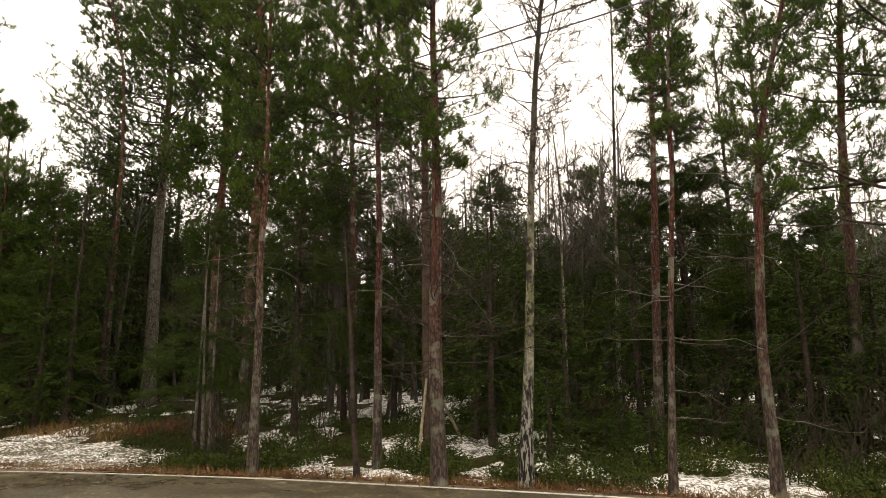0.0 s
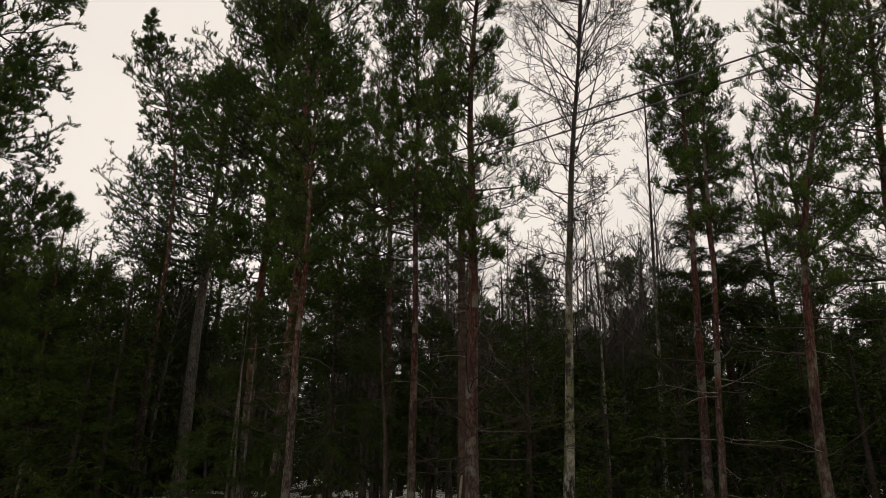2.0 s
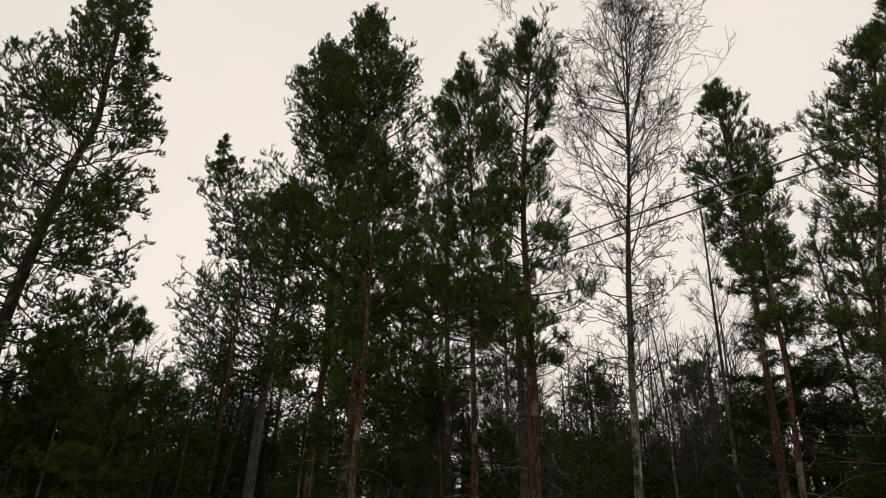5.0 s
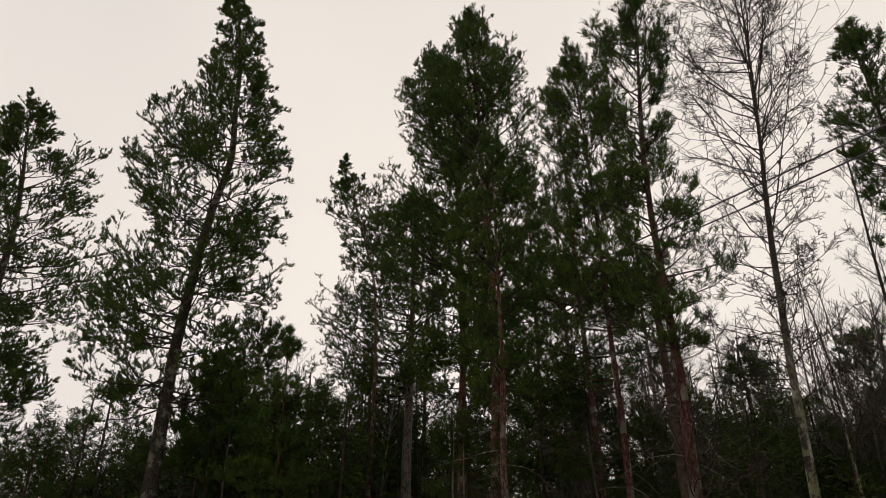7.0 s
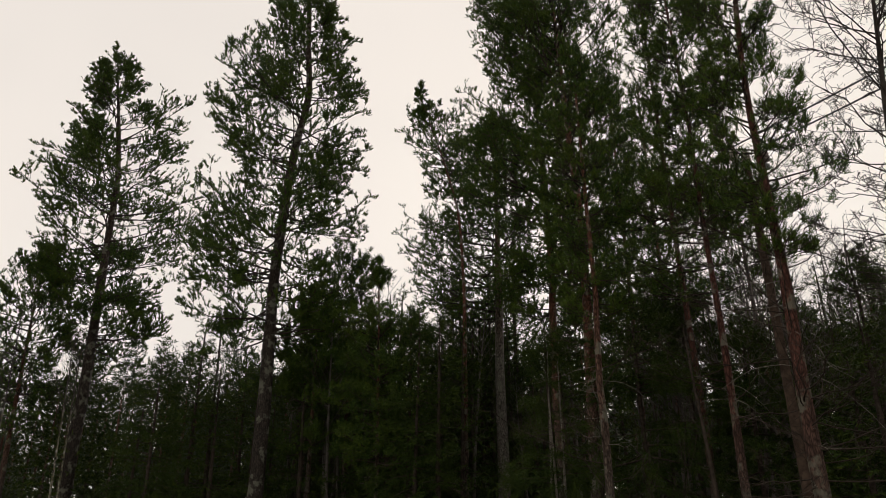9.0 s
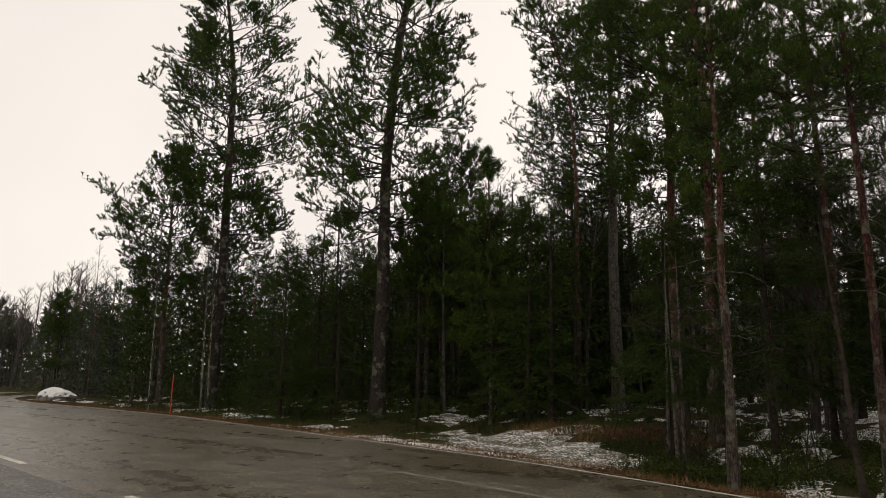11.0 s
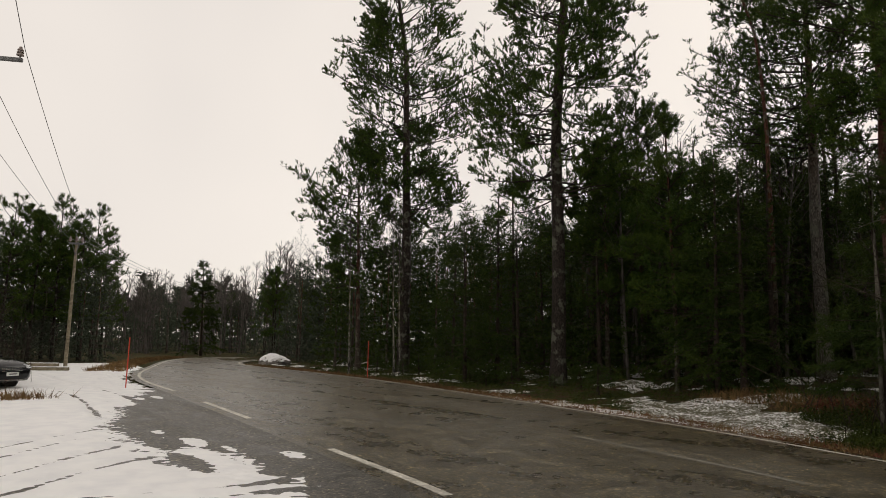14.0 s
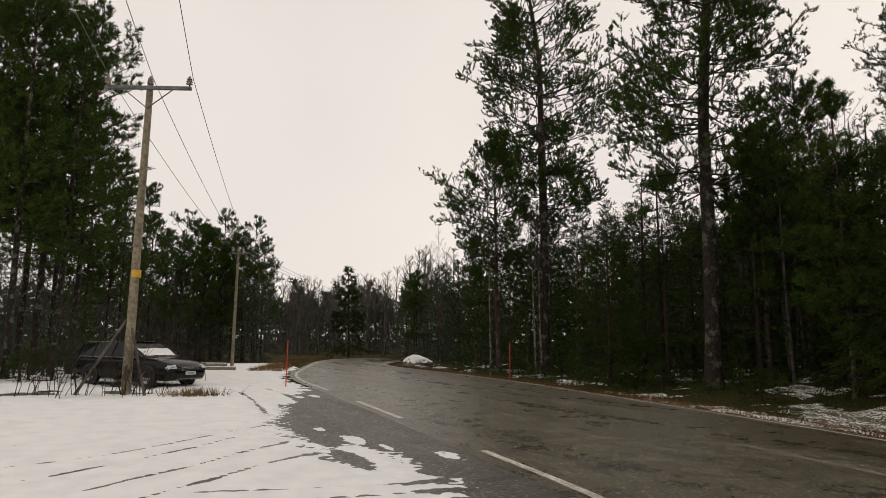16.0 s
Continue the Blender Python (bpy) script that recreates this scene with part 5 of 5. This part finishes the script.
# ---- undergrowth ----
def undergrowth():
    r = np.random.default_rng(15)
    n = 44000
    x = np.where(np.arange(n) % 4 == 0, -34 + 46 * r.random(n), -7 + 18 * r.random(n))
    s = 0.7 + 9.5 * r.random(n) ** 1.4
    y = np.interp(x, EDGE_X, EDGE_Y) + s
    keep = (wave(x, y, 2.6, 41, 3) > -0.25) & (drive_snow(x, y) < 0.0) & (wood_snow(x, y) < 0.012)
    x, y = x[keep], y[keep]
    C = np.stack([x, y, ground_height(x, y)], -1)
    A = unit(np.c_[r.normal(size=(len(x), 2)) * 0.35, np.ones(len(x))])
    return shoots(r, C, A, 0.10 + 0.26 * r.random(len(x)), 8, 0.045, 0.028, 1.4)


tagged(part("low_shrubs", mesh_of("low_shrubs", *undergrowth(), MAT_SHRUB)), "low green lingonberry shrubs on the forest floor", "undergrowth", "", "stuff")


def grass(n, xr, sfun, seed, hgt, wid, zf=None):
    r = np.random.default_rng(seed)
    x = xr[0] + (xr[1] - xr[0]) * r.random(n)
    y = sfun(x, r)
    clump = np.round(np.c_[x, y] * 3) / 3 + r.normal(size=(n, 2)) * 0.09
    x, y = clump[:, 0], clump[:, 1]
    C = np.stack([x, y, (ground_height(x, y) if zf is None else zf + 0 * x) - 0.01], -1)
    tip = C + np.c_[r.normal(size=(n, 2)) * 0.45 * hgt, hgt * (0.35 + 0.8 * r.random(n))]
    side = unit(np.c_[r.normal(size=(n, 2)), np.zeros(n)]) * wid
    V = np.stack([C - side, C + side, tip], 1).reshape(-1, 3)
    return V, np.arange(len(V)).reshape(-1, 3)


edge_y = lambda x: np.interp(x, EDGE_X, EDGE_Y)
tagged(part("dead_grass", mesh_of("dead_grass", *join([grass(17000, (-42, 11), lambda x, r: edge_y(x) + 0.12 + 0.75 * r.random(len(x)) ** 1.5, 61, 0.17, 0.009),
                                                       grass(3000, (-11, -5), lambda x, r: 18.6 - 0.35 * (x + 8.6) + r.normal(size=len(x)) * 0.55 - 1.2, 62, 0.3, 0.01)]), MAT_GRASS)),
       "dead brown grass along the road edge", "grass", "", "stuff")


def litter(n, seed):
    r = np.random.default_rng(seed)
    x = -40 + 51 * r.random(n)
    y = edge_y(x) + 0.05 + 1.3 * r.random(n) ** 1.6
    C = np.stack([x, y, ground_height(x, y) + 0.03], -1)
    d1 = unit(r.normal(size=(n, 3))) * 0.03
    d2 = unit(np.cross(d1, r.normal(size=(n, 3)))) * 0.03
    V = np.stack([C - d1, C + d2, C + d1, C - d2], 1).reshape(-1, 3)
    return V, np.arange(len(V)).reshape(-1, 4)


tagged(part("leaf_litter", mesh_of("leaf_litter", *litter(9000, 63), MAT_HEATH)), "red-brown fallen leaves along the verge", "leaves", "", "stuff")

def heath(az, d, n, spread, seed):
    r = np.random.default_rng(seed)
    o = polar(az, d)
    xy = o + r.normal(size=(n, 2)) * np.array([spread, spread * 0.6])
    C = np.c_[xy, ground_height(xy[:, 0], xy[:, 1])]
    A = unit(np.c_[r.normal(size=(n, 2)) * 0.4, np.ones(n)])
    V, F = shoots(r, C, A, 0.15 + 0.3 * r.random(n), 9, 0.08, 0.03, 1.1)
    tagged(part("heath_patch", mesh_of("heath_patch", V, F, MAT_HEATH)), "red-brown heath among the trees", "undergrowth", "", "stuff")


heath(-13.0, 18.5, 260, 0.55, 81)
heath(-23.0, 17.0, 160, 0.5, 82)
heath(21.5, 17.6, 200, 0.6, 83)

# ---- power lines ----
def box_bm(sx, sy, sz, bev=0.01):
    bm = bmesh.new()
    bmesh.ops.create_cube(bm, size=1)
    bmesh.ops.scale(bm, vec=(sx, sy, sz), verts=bm.verts)
    if bev:
        bmesh.ops.bevel(bm, geom=bm.edges[:], offset=bev, segments=2, affect='EDGES')
    return bm


def lathe(profile, sides=16):
    """A turned shape about z from (radius, height) pairs."""
    a = np.arange(sides) * 2 * np.pi / sides
    V = np.array([(r * math.cos(t), r * math.sin(t), z) for r, z in profile for t in a])
    i = np.arange(len(profile) * sides).reshape(len(profile), sides)
    nx = np.roll(i, -1, axis=1)
    return V, np.stack([i[:-1], nx[:-1], nx[1:], i[1:]], -1).reshape(-1, 4)


def rod(a, b, r0, r1, sides=10, m=5, sag=0.0):
    t = np.linspace(0, 1, m)
    P = np.outer(1 - t, a) + np.outer(t, b)
    P[:, 2] -= sag * 4 * t * (1 - t)
    return tubes(P[None], np.linspace(r0, r1, m)[None], sides)


INS = [(0.001, 0.30), (0.03, 0.30), (0.045, 0.27), (0.035, 0.24), (0.075, 0.22), (0.08, 0.19), (0.045, 0.18), (0.085, 0.15), (0.09, 0.12), (0.045, 0.11), (0.09, 0.08), (0.095, 0.05), (0.02, 0.04), (0.016, -0.04), (0.001, -0.04)]


def power_pole(x, y, H, turn, arm, label, r=0.13, lean=(0, 0), wood=None):
    pole = thing("power_pole", pose(x, y, ground_z(x, y), 0, 0, turn), label, "power pole", "power poles")
    part("pole", mesh_of("pole", *rod((0, 0, -0.2), (lean[0], lean[1], H), r, r * 0.68, 14, 9), wood or MAT_WOOD, True), pole)
    if arm:
        ends = (-arm, 0, arm)
        bar = part("crossarm", (box_bm(2 * arm + 0.1, 0.09, 0.11), MAT_METAL), pole, "grey steel crossarm")
        bar.matrix_local = pose(lean[0], lean[1] - 0.12, H - 0.12)
        for sx in (-1, 1):
            part("brace", mesh_of("brace", *rod((lean[0] + sx * arm * 0.6, lean[1] - 0.12, H - 0.16), (lean[0], lean[1] - 0.1, H - 0.75), 0.018, 0.018, 6, 2), MAT_METAL), pole)
        for ex in ends:
            ins = part("insulator", mesh_of("insulator", *lathe(INS), MAT_PORCELAIN, True), pole, "ribbed porcelain insulator")
            ins.matrix_local = pose(lean[0] + ex * 0.98, lean[1] - (0.12 if ex else 0), H + (0.0 if ex == 0 else -0.04))
    return pole


P1 = polar(90.75, 21.2)
pole = power_pole(P1[0], P1[1], 9.2, 66, 1.25, "weathered wooden power pole with a steel crossarm", 0.14, (0.02, 0))
for z, hgt in ((3.35, 0.22),):
    part("warning_plate", mesh_of("warning_plate", *rod((0.035, 0, z), (0.04, 0, z + hgt), 0.138, 0.138, 14, 2), MAT_YELLOW), pole, "yellow warning band")
part("prop", mesh_of("prop", *rod((-1.3, -0.4, -0.1), (-0.1, -0.1, 2.1), 0.045, 0.035, 8, 3), MAT_TWIG), pole, "leaning timber prop")
part("prop", mesh_of("prop", *rod((0.75, -0.4, -0.1), (0.08, -0.1, 1.9), 0.045, 0.035, 8, 3), MAT_TWIG), pole)
power_pole(-41.2, 5.1, 6.85, 70, 0.3, "grey wooden power pole further along the yard", 0.10)
power_pole(-66, 19.5, 5.9, 60, 0.5, "distant wooden power pole by the bend", 0.15)
c4 = polar(1.35, 13.6)
pole4 = power_pole(c4[0], c4[1], 7.85, 35, 0.35, "brown wooden power pole behind a pine with timber struts", 0.10, (0, 0), MAT_WOOD_DARK)
part("strut", mesh_of("strut", *rod((-0.75, -0.8, -0.1), (-0.05, -0.05, 1.35), 0.03, 0.026, 8, 3), MAT_WOOD), pole4, "pale timber strut")
part("strut", mesh_of("strut", *rod((1.1, 0.2, -0.1), (0.05, 0, 1.4), 0.03, 0.026, 8, 3), MAT_WOOD), pole4)
plate = part("number_plate", (box_bm(0.1, 0.01, 0.1, 0.003), MAT_PLATE), pole4, "small pale plate with a dark bar")
plate.matrix_local = pose(0.09, -0.10, 2.05, 0, 0, 40)
mark = part("plate_bar", (box_bm(0.05, 0.004, 0.02, 0.0), MAT_CAR_TRIM), plate)
mark.matrix_local = pose(0, -0.008, 0)


def wire(a, b, sag, r=0.012):
    return tagged(part("overhead_wire", mesh_of("overhead_wire", *rod(a, b, r, r, 5, 26, sag), MAT_WIRE, True)), "thin dark overhead power wire", "wire", "overhead wires")


t1 = np.array([math.cos(radians(66)), math.sin(radians(66))])
for k in (-1.22, 0.08, 1.3):
    a = (P1[0] + t1[0] * k, P1[1] + t1[1] * k, 9.45)
    c = math.cos(radians(70)), math.sin(radians(70))
    wire(a, (-41.2 + c[0] * k * 0.4, 5.1 + c[1] * k * 0.4, 7.1), 0.3, 0.010)
    wire(a, (12 + t1[0] * k, -4.4 + t1[1] * k, 9.6), 0.45, 0.010)
    wire((-41.2 + c[0] * k * 0.4, 5.1 + c[1] * k * 0.4, 7.1), (-66 + k * 0.2, 19.5 + k * 0.3, 6.1), 0.3, 0.012)
for k in (-0.3, 0.3):
    wire((c4[0] + k * 0.82, c4[1] + k * 0.57, 8.3), (34 + k * 0.6, -12 + k * 0.8, 9.3), 0.75, 0.018)

# ---- roadside things ----
def marker(x, y, lean):
    pole = tagged(part("snow_marker", mesh_of("snow_marker", *rod((0, 0, -0.05), (lean, 0, 1.62), 0.02, 0.018, 10, 4), MAT_RED, True)), "thin red plastic snow marker stick by the road", "marker pole", "snow markers")
    pole.matrix_world = pose(x, y, ground_z(x, y))
    return pole


marker(-23.7, 4.75, 0.06)
marker(-25.7, 14.95, 0.0)


def rock(x, y, sx, sy, sz):
    bm = bmesh.new()
    bmesh.ops.create_icosphere(bm, subdivisions=4, radius=1)
    for v in bm.verts:
        k = 1 + 0.28 * noise.noise(v.co * 1.3) + 0.1 * noise.noise(v.co * 4)
        v.co = Vector((v.co.x * sx * k, v.co.y * sy * k, max(-0.2, v.co.z * sz * k)))
    cap = bm.copy()
    stone = thing("boulder", pose(x, y, 0.0), "boulder capped with snow beside the bend", "rock")
    part("stone", (bm, MAT_ROCK), stone)
    gone = [f for f in cap.faces if f.normal.z < 0.3 + 0.25 * noise.noise(f.calc_center_median() * 3)]
    bmesh.ops.delete(cap, geom=gone, context='FACES')
    for v in cap.verts:
        v.co.z += 0.05
    part("snow_cap", (cap, MAT_SNOW), stone, "white snow cap")


rock(-42.6, 17.5, 1.15, 0.9, 0.62)


def car():
    """A black estate car, front at +x."""
    body = thing("estate_car", pose(-25.9, 0.05, 0.0, 0, 0, 41), "black estate car with snow on its windscreen", "car")
    prof_x = np.array([-2.38, -2.34, -2.2, -1.9, -1.3, -0.4, 0.3, 0.75, 1.05, 1.6, 2.1, 2.32, 2.39])
    belt = np.array([0.80, 0.95, 0.98, 0.97, 0.96, 0.95, 0.94, 0.94, 0.95, 0.90, 0.79, 0.68, 0.56])
    half = np.array([0.72, 0.82, 0.88, 0.90, 0.91, 0.91, 0.91, 0.91, 0.90, 0.89, 0.84, 0.74, 0.60])
    low = np.array([0.36, 0.30, 0.26, 0.24, 0.22, 0.22, 0.22, 0.22, 0.22, 0.22, 0.22, 0.26, 0.34])
    rows = []
    for x, b, h, lo in zip(prof_x, belt, half, low):
        sec = [(0, lo), (h * 0.85, lo), (h * 0.98, lo + 0.1), (h, lo + (b - lo) * 0.45), (h * 0.985, lo + (b - lo) * 0.8), (h * 0.93, b - 0.01), (h * 0.75, b + 0.015), (0, b + 0.03)]
        ring = sec + [(-yy, zz) for yy, zz in sec[-2:0:-1]]
        rows.append([(x, yy, zz) for yy, zz in ring])
    R3 = np.array(rows)
    n, m = R3.shape[:2]
    i = np.arange(n * m).reshape(n, m)
    nx = np.roll(i, -1, axis=1)
    bm = bmesh.new()
    vs = [bm.verts.new(p) for p in R3.reshape(-1, 3)]
    for q in np.stack([i[:-1], i[1:], nx[1:], nx[:-1]], -1).reshape(-1, 4):
        bm.faces.new([vs[k] for k in q])
    bm.faces.new([vs[k] for k in i[0][::-1]])
    bm.faces.new([vs[k] for k in i[-1]])
    bmesh.ops.recalc_face_normals(bm, faces=bm.faces)
    for f in bm.faces:
        f.smooth = True
    part("body", (bm, MAT_CAR), body)
    # cabin: glass volume with roof and pillars over it
    gx = np.array([-2.3, -2.0, -1.2, -0.2, 0.25, 1.05])
    gz = np.array([0.98, 1.36, 1.455, 1.465, 1.43, 0.97])
    gh = np.array([0.74, 0.66, 0.66, 0.66, 0.65, 0.80])
    lows = [[(x, q * (0.86 if 0 < k < 5 else 0.78), 0.945) for q in (-1, 1)] for k, x in enumerate(gx)]
    tops = [[(x, q * h, z) for q in (-1, 1)] for x, z, h in zip(gx, gz, gh)]

    def pane(name, corners):
        bm = bmesh.new()
        bm.faces.new([bm.verts.new(c) for c in corners])
        bmesh.ops.solidify(bm, geom=bm.faces[:], thickness=0.005)
        part(name, (bm, MAT_CAR_GLASS), body, "dark tinted glass")
    for k in range(5):
        for q in (0, 1):
            pane("side_window", (lows[k][q], lows[k + 1][q], tops[k + 1][q], tops[k][q]))
    pane("rear_window", (tops[0][0], tops[1][0], tops[1][1], tops[0][1]))
    pane("windscreen", (tops[4][0], tops[5][0], tops[5][1], tops[4][1]))
    bm = bmesh.new()
    top = [[bm.verts.new((x, s * h * 1.01, z + 0.012 + (0.03 if s == 0 else 0))) for s in (-1, 0, 1)] for x, z, h in zip(gx[1:5], gz[1:5], gh[1:5])]
    for a, b2 in zip(top[:-1], top[1:]):
        for k in range(2):
            bm.faces.new((a[k], b2[k], b2[k + 1], a[k + 1]))
    bmesh.ops.solidify(bm, geom=bm.faces[:], thickness=0.03)
    part("roof", (bm, MAT_CAR), body)
    for s in (-1, 1):
        for x0, x1, za in ((0.25, 1.05, 0), (-0.35, -0.42, 1), (-1.32, -1.36, 1), (-2.0, -2.3, 0)):
            z0 = float(np.interp(x0, gx, gz))
            h0 = float(np.interp(x0, gx, gh))
            part("pillar", mesh_of("pillar", *rod((x0, s * h0 * 1.01, z0), (x1, s * 0.85, 0.95), 0.03, 0.035, 6, 3), MAT_CAR), body)
        part("roof_rail", mesh_of("roof_rail", *rod((-1.9, s * 0.6, 1.45), (0.1, s * 0.6, 1.5), 0.018, 0.018, 6, 4), MAT_CHROME), body, "silver roof rail")
        part("window_trim", mesh_of("window_trim", *rod((-2.0, s * 0.87, 0.955), (0.95, s * 0.875, 0.955), 0.012, 0.012, 6, 4), MAT_CHROME), body, "chrome window strip")
        mirror = part("wing_mirror", (box_bm(0.12, 0.2, 0.14, 0.04), MAT_CAR), body)
        mirror.matrix_local = pose(0.72, s * 1.0, 1.02)
        lamp = part("headlight", (box_bm(0.3, 0.36, 0.14, 0.05), MAT_LENS), body, "clear headlight")
        lamp.matrix_local = pose(2.2, s * 0.66, 0.665, 0, 10, s * 38)
        tail = part("tail_light", (box_bm(0.14, 0.26, 0.2, 0.04), MAT_RED), body, "red tail light")
        tail.matrix_local = pose(-2.28, s * 0.66, 0.86)
        for x in (-1.33, 1.38):
            tyre = part("wheel", mesh_of("wheel", *lathe([(0.2, -0.1), (0.30, -0.11), (0.325, -0.07), (0.325, 0.07), (0.30, 0.11), (0.2, 0.1)], 24), MAT_TYRE, True), body)
            tyre.matrix_local = pose(x, s * 0.82, 0.32, 90)
            part("rim", mesh_of("rim", *lathe([(0.001, 0.03), (0.05, 0.05), (0.06, 0.03), (0.19, 0.06), (0.215, 0.1), (0.22, 0.02), (0.22, -0.1), (0.001, -0.1)], 20), MAT_RIM, True), tyre, "silver alloy rim").matrix_local = pose(0, 0, 0, 180 if s > 0 else 0)
            for q in range(5):
                spoke = part("spoke_gap", (box_bm(0.08, 0.05, 0.02, 0.006), MAT_CAR_TRIM), tyre)
                spoke.matrix_local = pose(0, 0, 0, 180 if s > 0 else 0) @ pose(0, 0, 0, 0, 0, q * 72) @ pose(0.13, 0, 0.055)
            arch = part("wheel_arch", mesh_of("wheel_arch", *lathe([(0.33, -0.02), (0.385, -0.02), (0.385, 0.02), (0.33, 0.02)], 24), MAT_CAR_TRIM), body)
            arch.matrix_local = pose(x, s * 0.895, 0.33, 90)
    grille = part("grille", (box_bm(0.06, 0.8, 0.15, 0.02), MAT_CAR_TRIM), body)
    grille.matrix_local = pose(2.35, 0, 0.60, 0, -12)
    for z in (-0.045, 0, 0.045):
        bar = part("grille_bar", (box_bm(0.02, 0.76, 0.014, 0.004), MAT_CHROME), grille, "chrome grille bar")
        bar.matrix_local = pose(0.032, 0, z)
    intake = part("lower_intake", (box_bm(0.06, 1.1, 0.12, 0.02), MAT_CAR_TRIM), body)
    intake.matrix_local = pose(2.35, 0, 0.36)
    strip = part("bumper_strip", (box_bm(0.03, 1.2, 0.02, 0.006), MAT_CHROME), body)
    strip.matrix_local = pose(2.39, 0, 0.29)
    plate = part("number_plate", (box_bm(0.02, 0.44, 0.11, 0.004), MAT_PLATE), body, "white number plate with a dark bar")
    plate.matrix_local = pose(2.41, 0, 0.47)
    bar = part("plate_bar", (box_bm(0.006, 0.28, 0.03, 0.0), MAT_CAR_TRIM), plate)
    bar.matrix_local = pose(0.013, 0, 0)
    xs = np.linspace(0.58, 0.98, 10)
    ys = np.linspace(-0.66, 0.66, 16)
    V, F = grid_sheet(xs, ys, lambda X, Y: 1.43 - (X - 0.25) * 0.575 + 0.02 + 0.015 * wave(X, Y, 0.4, 71, 2))
    part("windscreen_snow", mesh_of("windscreen_snow", V, F, MAT_SNOW, True), body, "white snow on the windscreen")


car()


def thicket(x, y, n, h, spread, seed, label):
    """A leafless bush: many thin stems from one root."""
    r = np.random.default_rng(seed)
    at = lambda u: np.stack([r.normal(size=len(u)) * spread, r.normal(size=len(u)) * spread, np.zeros(len(u))], -1)
    P, _ = branch_lines(r, at, 1, np.zeros(n), h * (0.4 + 0.6 * r.random(n)), 0.95 + 0.55 * r.random(n), r.normal(size=n) * 0.2, m=6, wobble=0.07)
    Q = sub_lines(r, P, 8, 0.2, 0.45, 0.2)
    bush = thing("bare_bush", pose(x, y, ground_z(x, y)), label, "bush", "bare bushes")
    tagged(part("branchwork", mesh_of("branchwork", *join([tubes(P, np.full((n, 1), 0.010) * np.linspace(1, 0.4, 6), 4), tubes(Q, np.full((len(Q), 4), 0.005), 3)]), MAT_LIMB), bush), kind="stuff")
    return bush


thicket(-27.6, 0.6, 60, 3.2, 0.7, 4, "dense leafless brown bush behind the car")
thicket(-21.6, -2.6, 14, 1.7, 0.5, 5, "leafless brown bush beside the car")
thicket(-20.9, -0.3, 22, 1.6, 0.4, 1, "leafless brown bush round the power pole")
thicket(-21.1, -1.5, 14, 2.6, 0.35, 2, "leafless brown bush beside the car")
thicket(-21.2, 0.7, 7, 0.9, 0.3, 3, "leafless brown bush beside the car")
for i, (az_, d_) in enumerate(((-27, 11.5), (-31, 12), (-22, 12.5), (-34, 11.5), (-11.5, 14), (24.5, 17.5), (19, 13.6), (17.4, 13.2), (10, 13.5), (-29, 10.6))):
    b = polar(az_, d_)
    thicket(b[0], b[1], 9, 1.4 + 0.5 * (i % 3), 0.3, 20 + i, "leafless thin-stemmed bush under the trees")
for i, (az_, d_) in enumerate(((19.4, 14.2), (18.9, 14.6), (20.1, 14.9))):
    b = polar(az_, d_)
    ob = tagged(part("stump_stem", mesh_of("stump_stem", *rod((0, 0, -0.1), (0.12 * (i - 1), 0.05, 3.6 + 0.7 * i), 0.045, 0.008, 8, 4), MAT_TWIG, True)), "bare grey stem beside the young spruce", "tree stem", "bare stems")
    ob.matrix_world = pose(b[0], b[1], ground_z(*b))

gx_, gy_ = -20.3, 1.5
tuft = grass(420, (gx_ - 0.4, gx_ + 0.4), lambda x, r: gy_ + r.normal(size=len(x)) * 0.4, 64, 0.3, 0.012, 0.0)
tagged(part("grass_tuft", mesh_of("grass_tuft", *tuft, MAT_GRASS)), "tuft of dead yellow grass in the snow", "grass", "", "stuff")
bank = grass(5000, (-58, -35), lambda x, r: np.interp(-x, -NEAR_LINE[:, 0], NEAR_LINE[:, 1]) - 1.0 - 1.6 * r.random(len(x)), 65, 0.22, 0.02, 0.0)
tagged(part("dead_grass", mesh_of("dead_grass", *bank, MAT_GRASS)), "dead grass on the outer edge of the bend", "grass", "", "stuff")


def log(x, y, z, L, r, turn, label):
    ob = thing("log", pose(x, y, z, 0, 0, turn), label, "log", "log pile")
    part("timber", mesh_of("timber", *join([rod((-L / 2, 0, 0), (L / 2, 0, 0), r, r * 0.9, 12, 5), rod((-L / 2 - 0.001, 0, 0), (-L / 2, 0, 0), 0.001, r, 12, 2)]), MAT_WOOD, True), ob)
    V, F = grid_sheet(np.linspace(-L / 2, L / 2, 14), np.linspace(-r * 0.8, r * 0.8, 7), lambda X, Y: np.sqrt(np.maximum(r * r - Y * Y, 0)) * 0.98 + 0.02 + 0.008 * wave(X, Y, 0.6, 7, 2))
    part("snow_cover", mesh_of("snow_cover", V, F, MAT_SNOW, True), ob, "snow lying on the log")


log(-36.6, 3.5, 0.10, 2.6, 0.10, 58, "snow-covered log lying at the yard edge")
log(-36.9, 3.2, 0.10, 2.2, 0.10, 62, "snow-covered log lying at the yard edge")
log(-36.75, 3.35, 0.28, 2.0, 0.09, 60, "snow-covered log on top of two others")
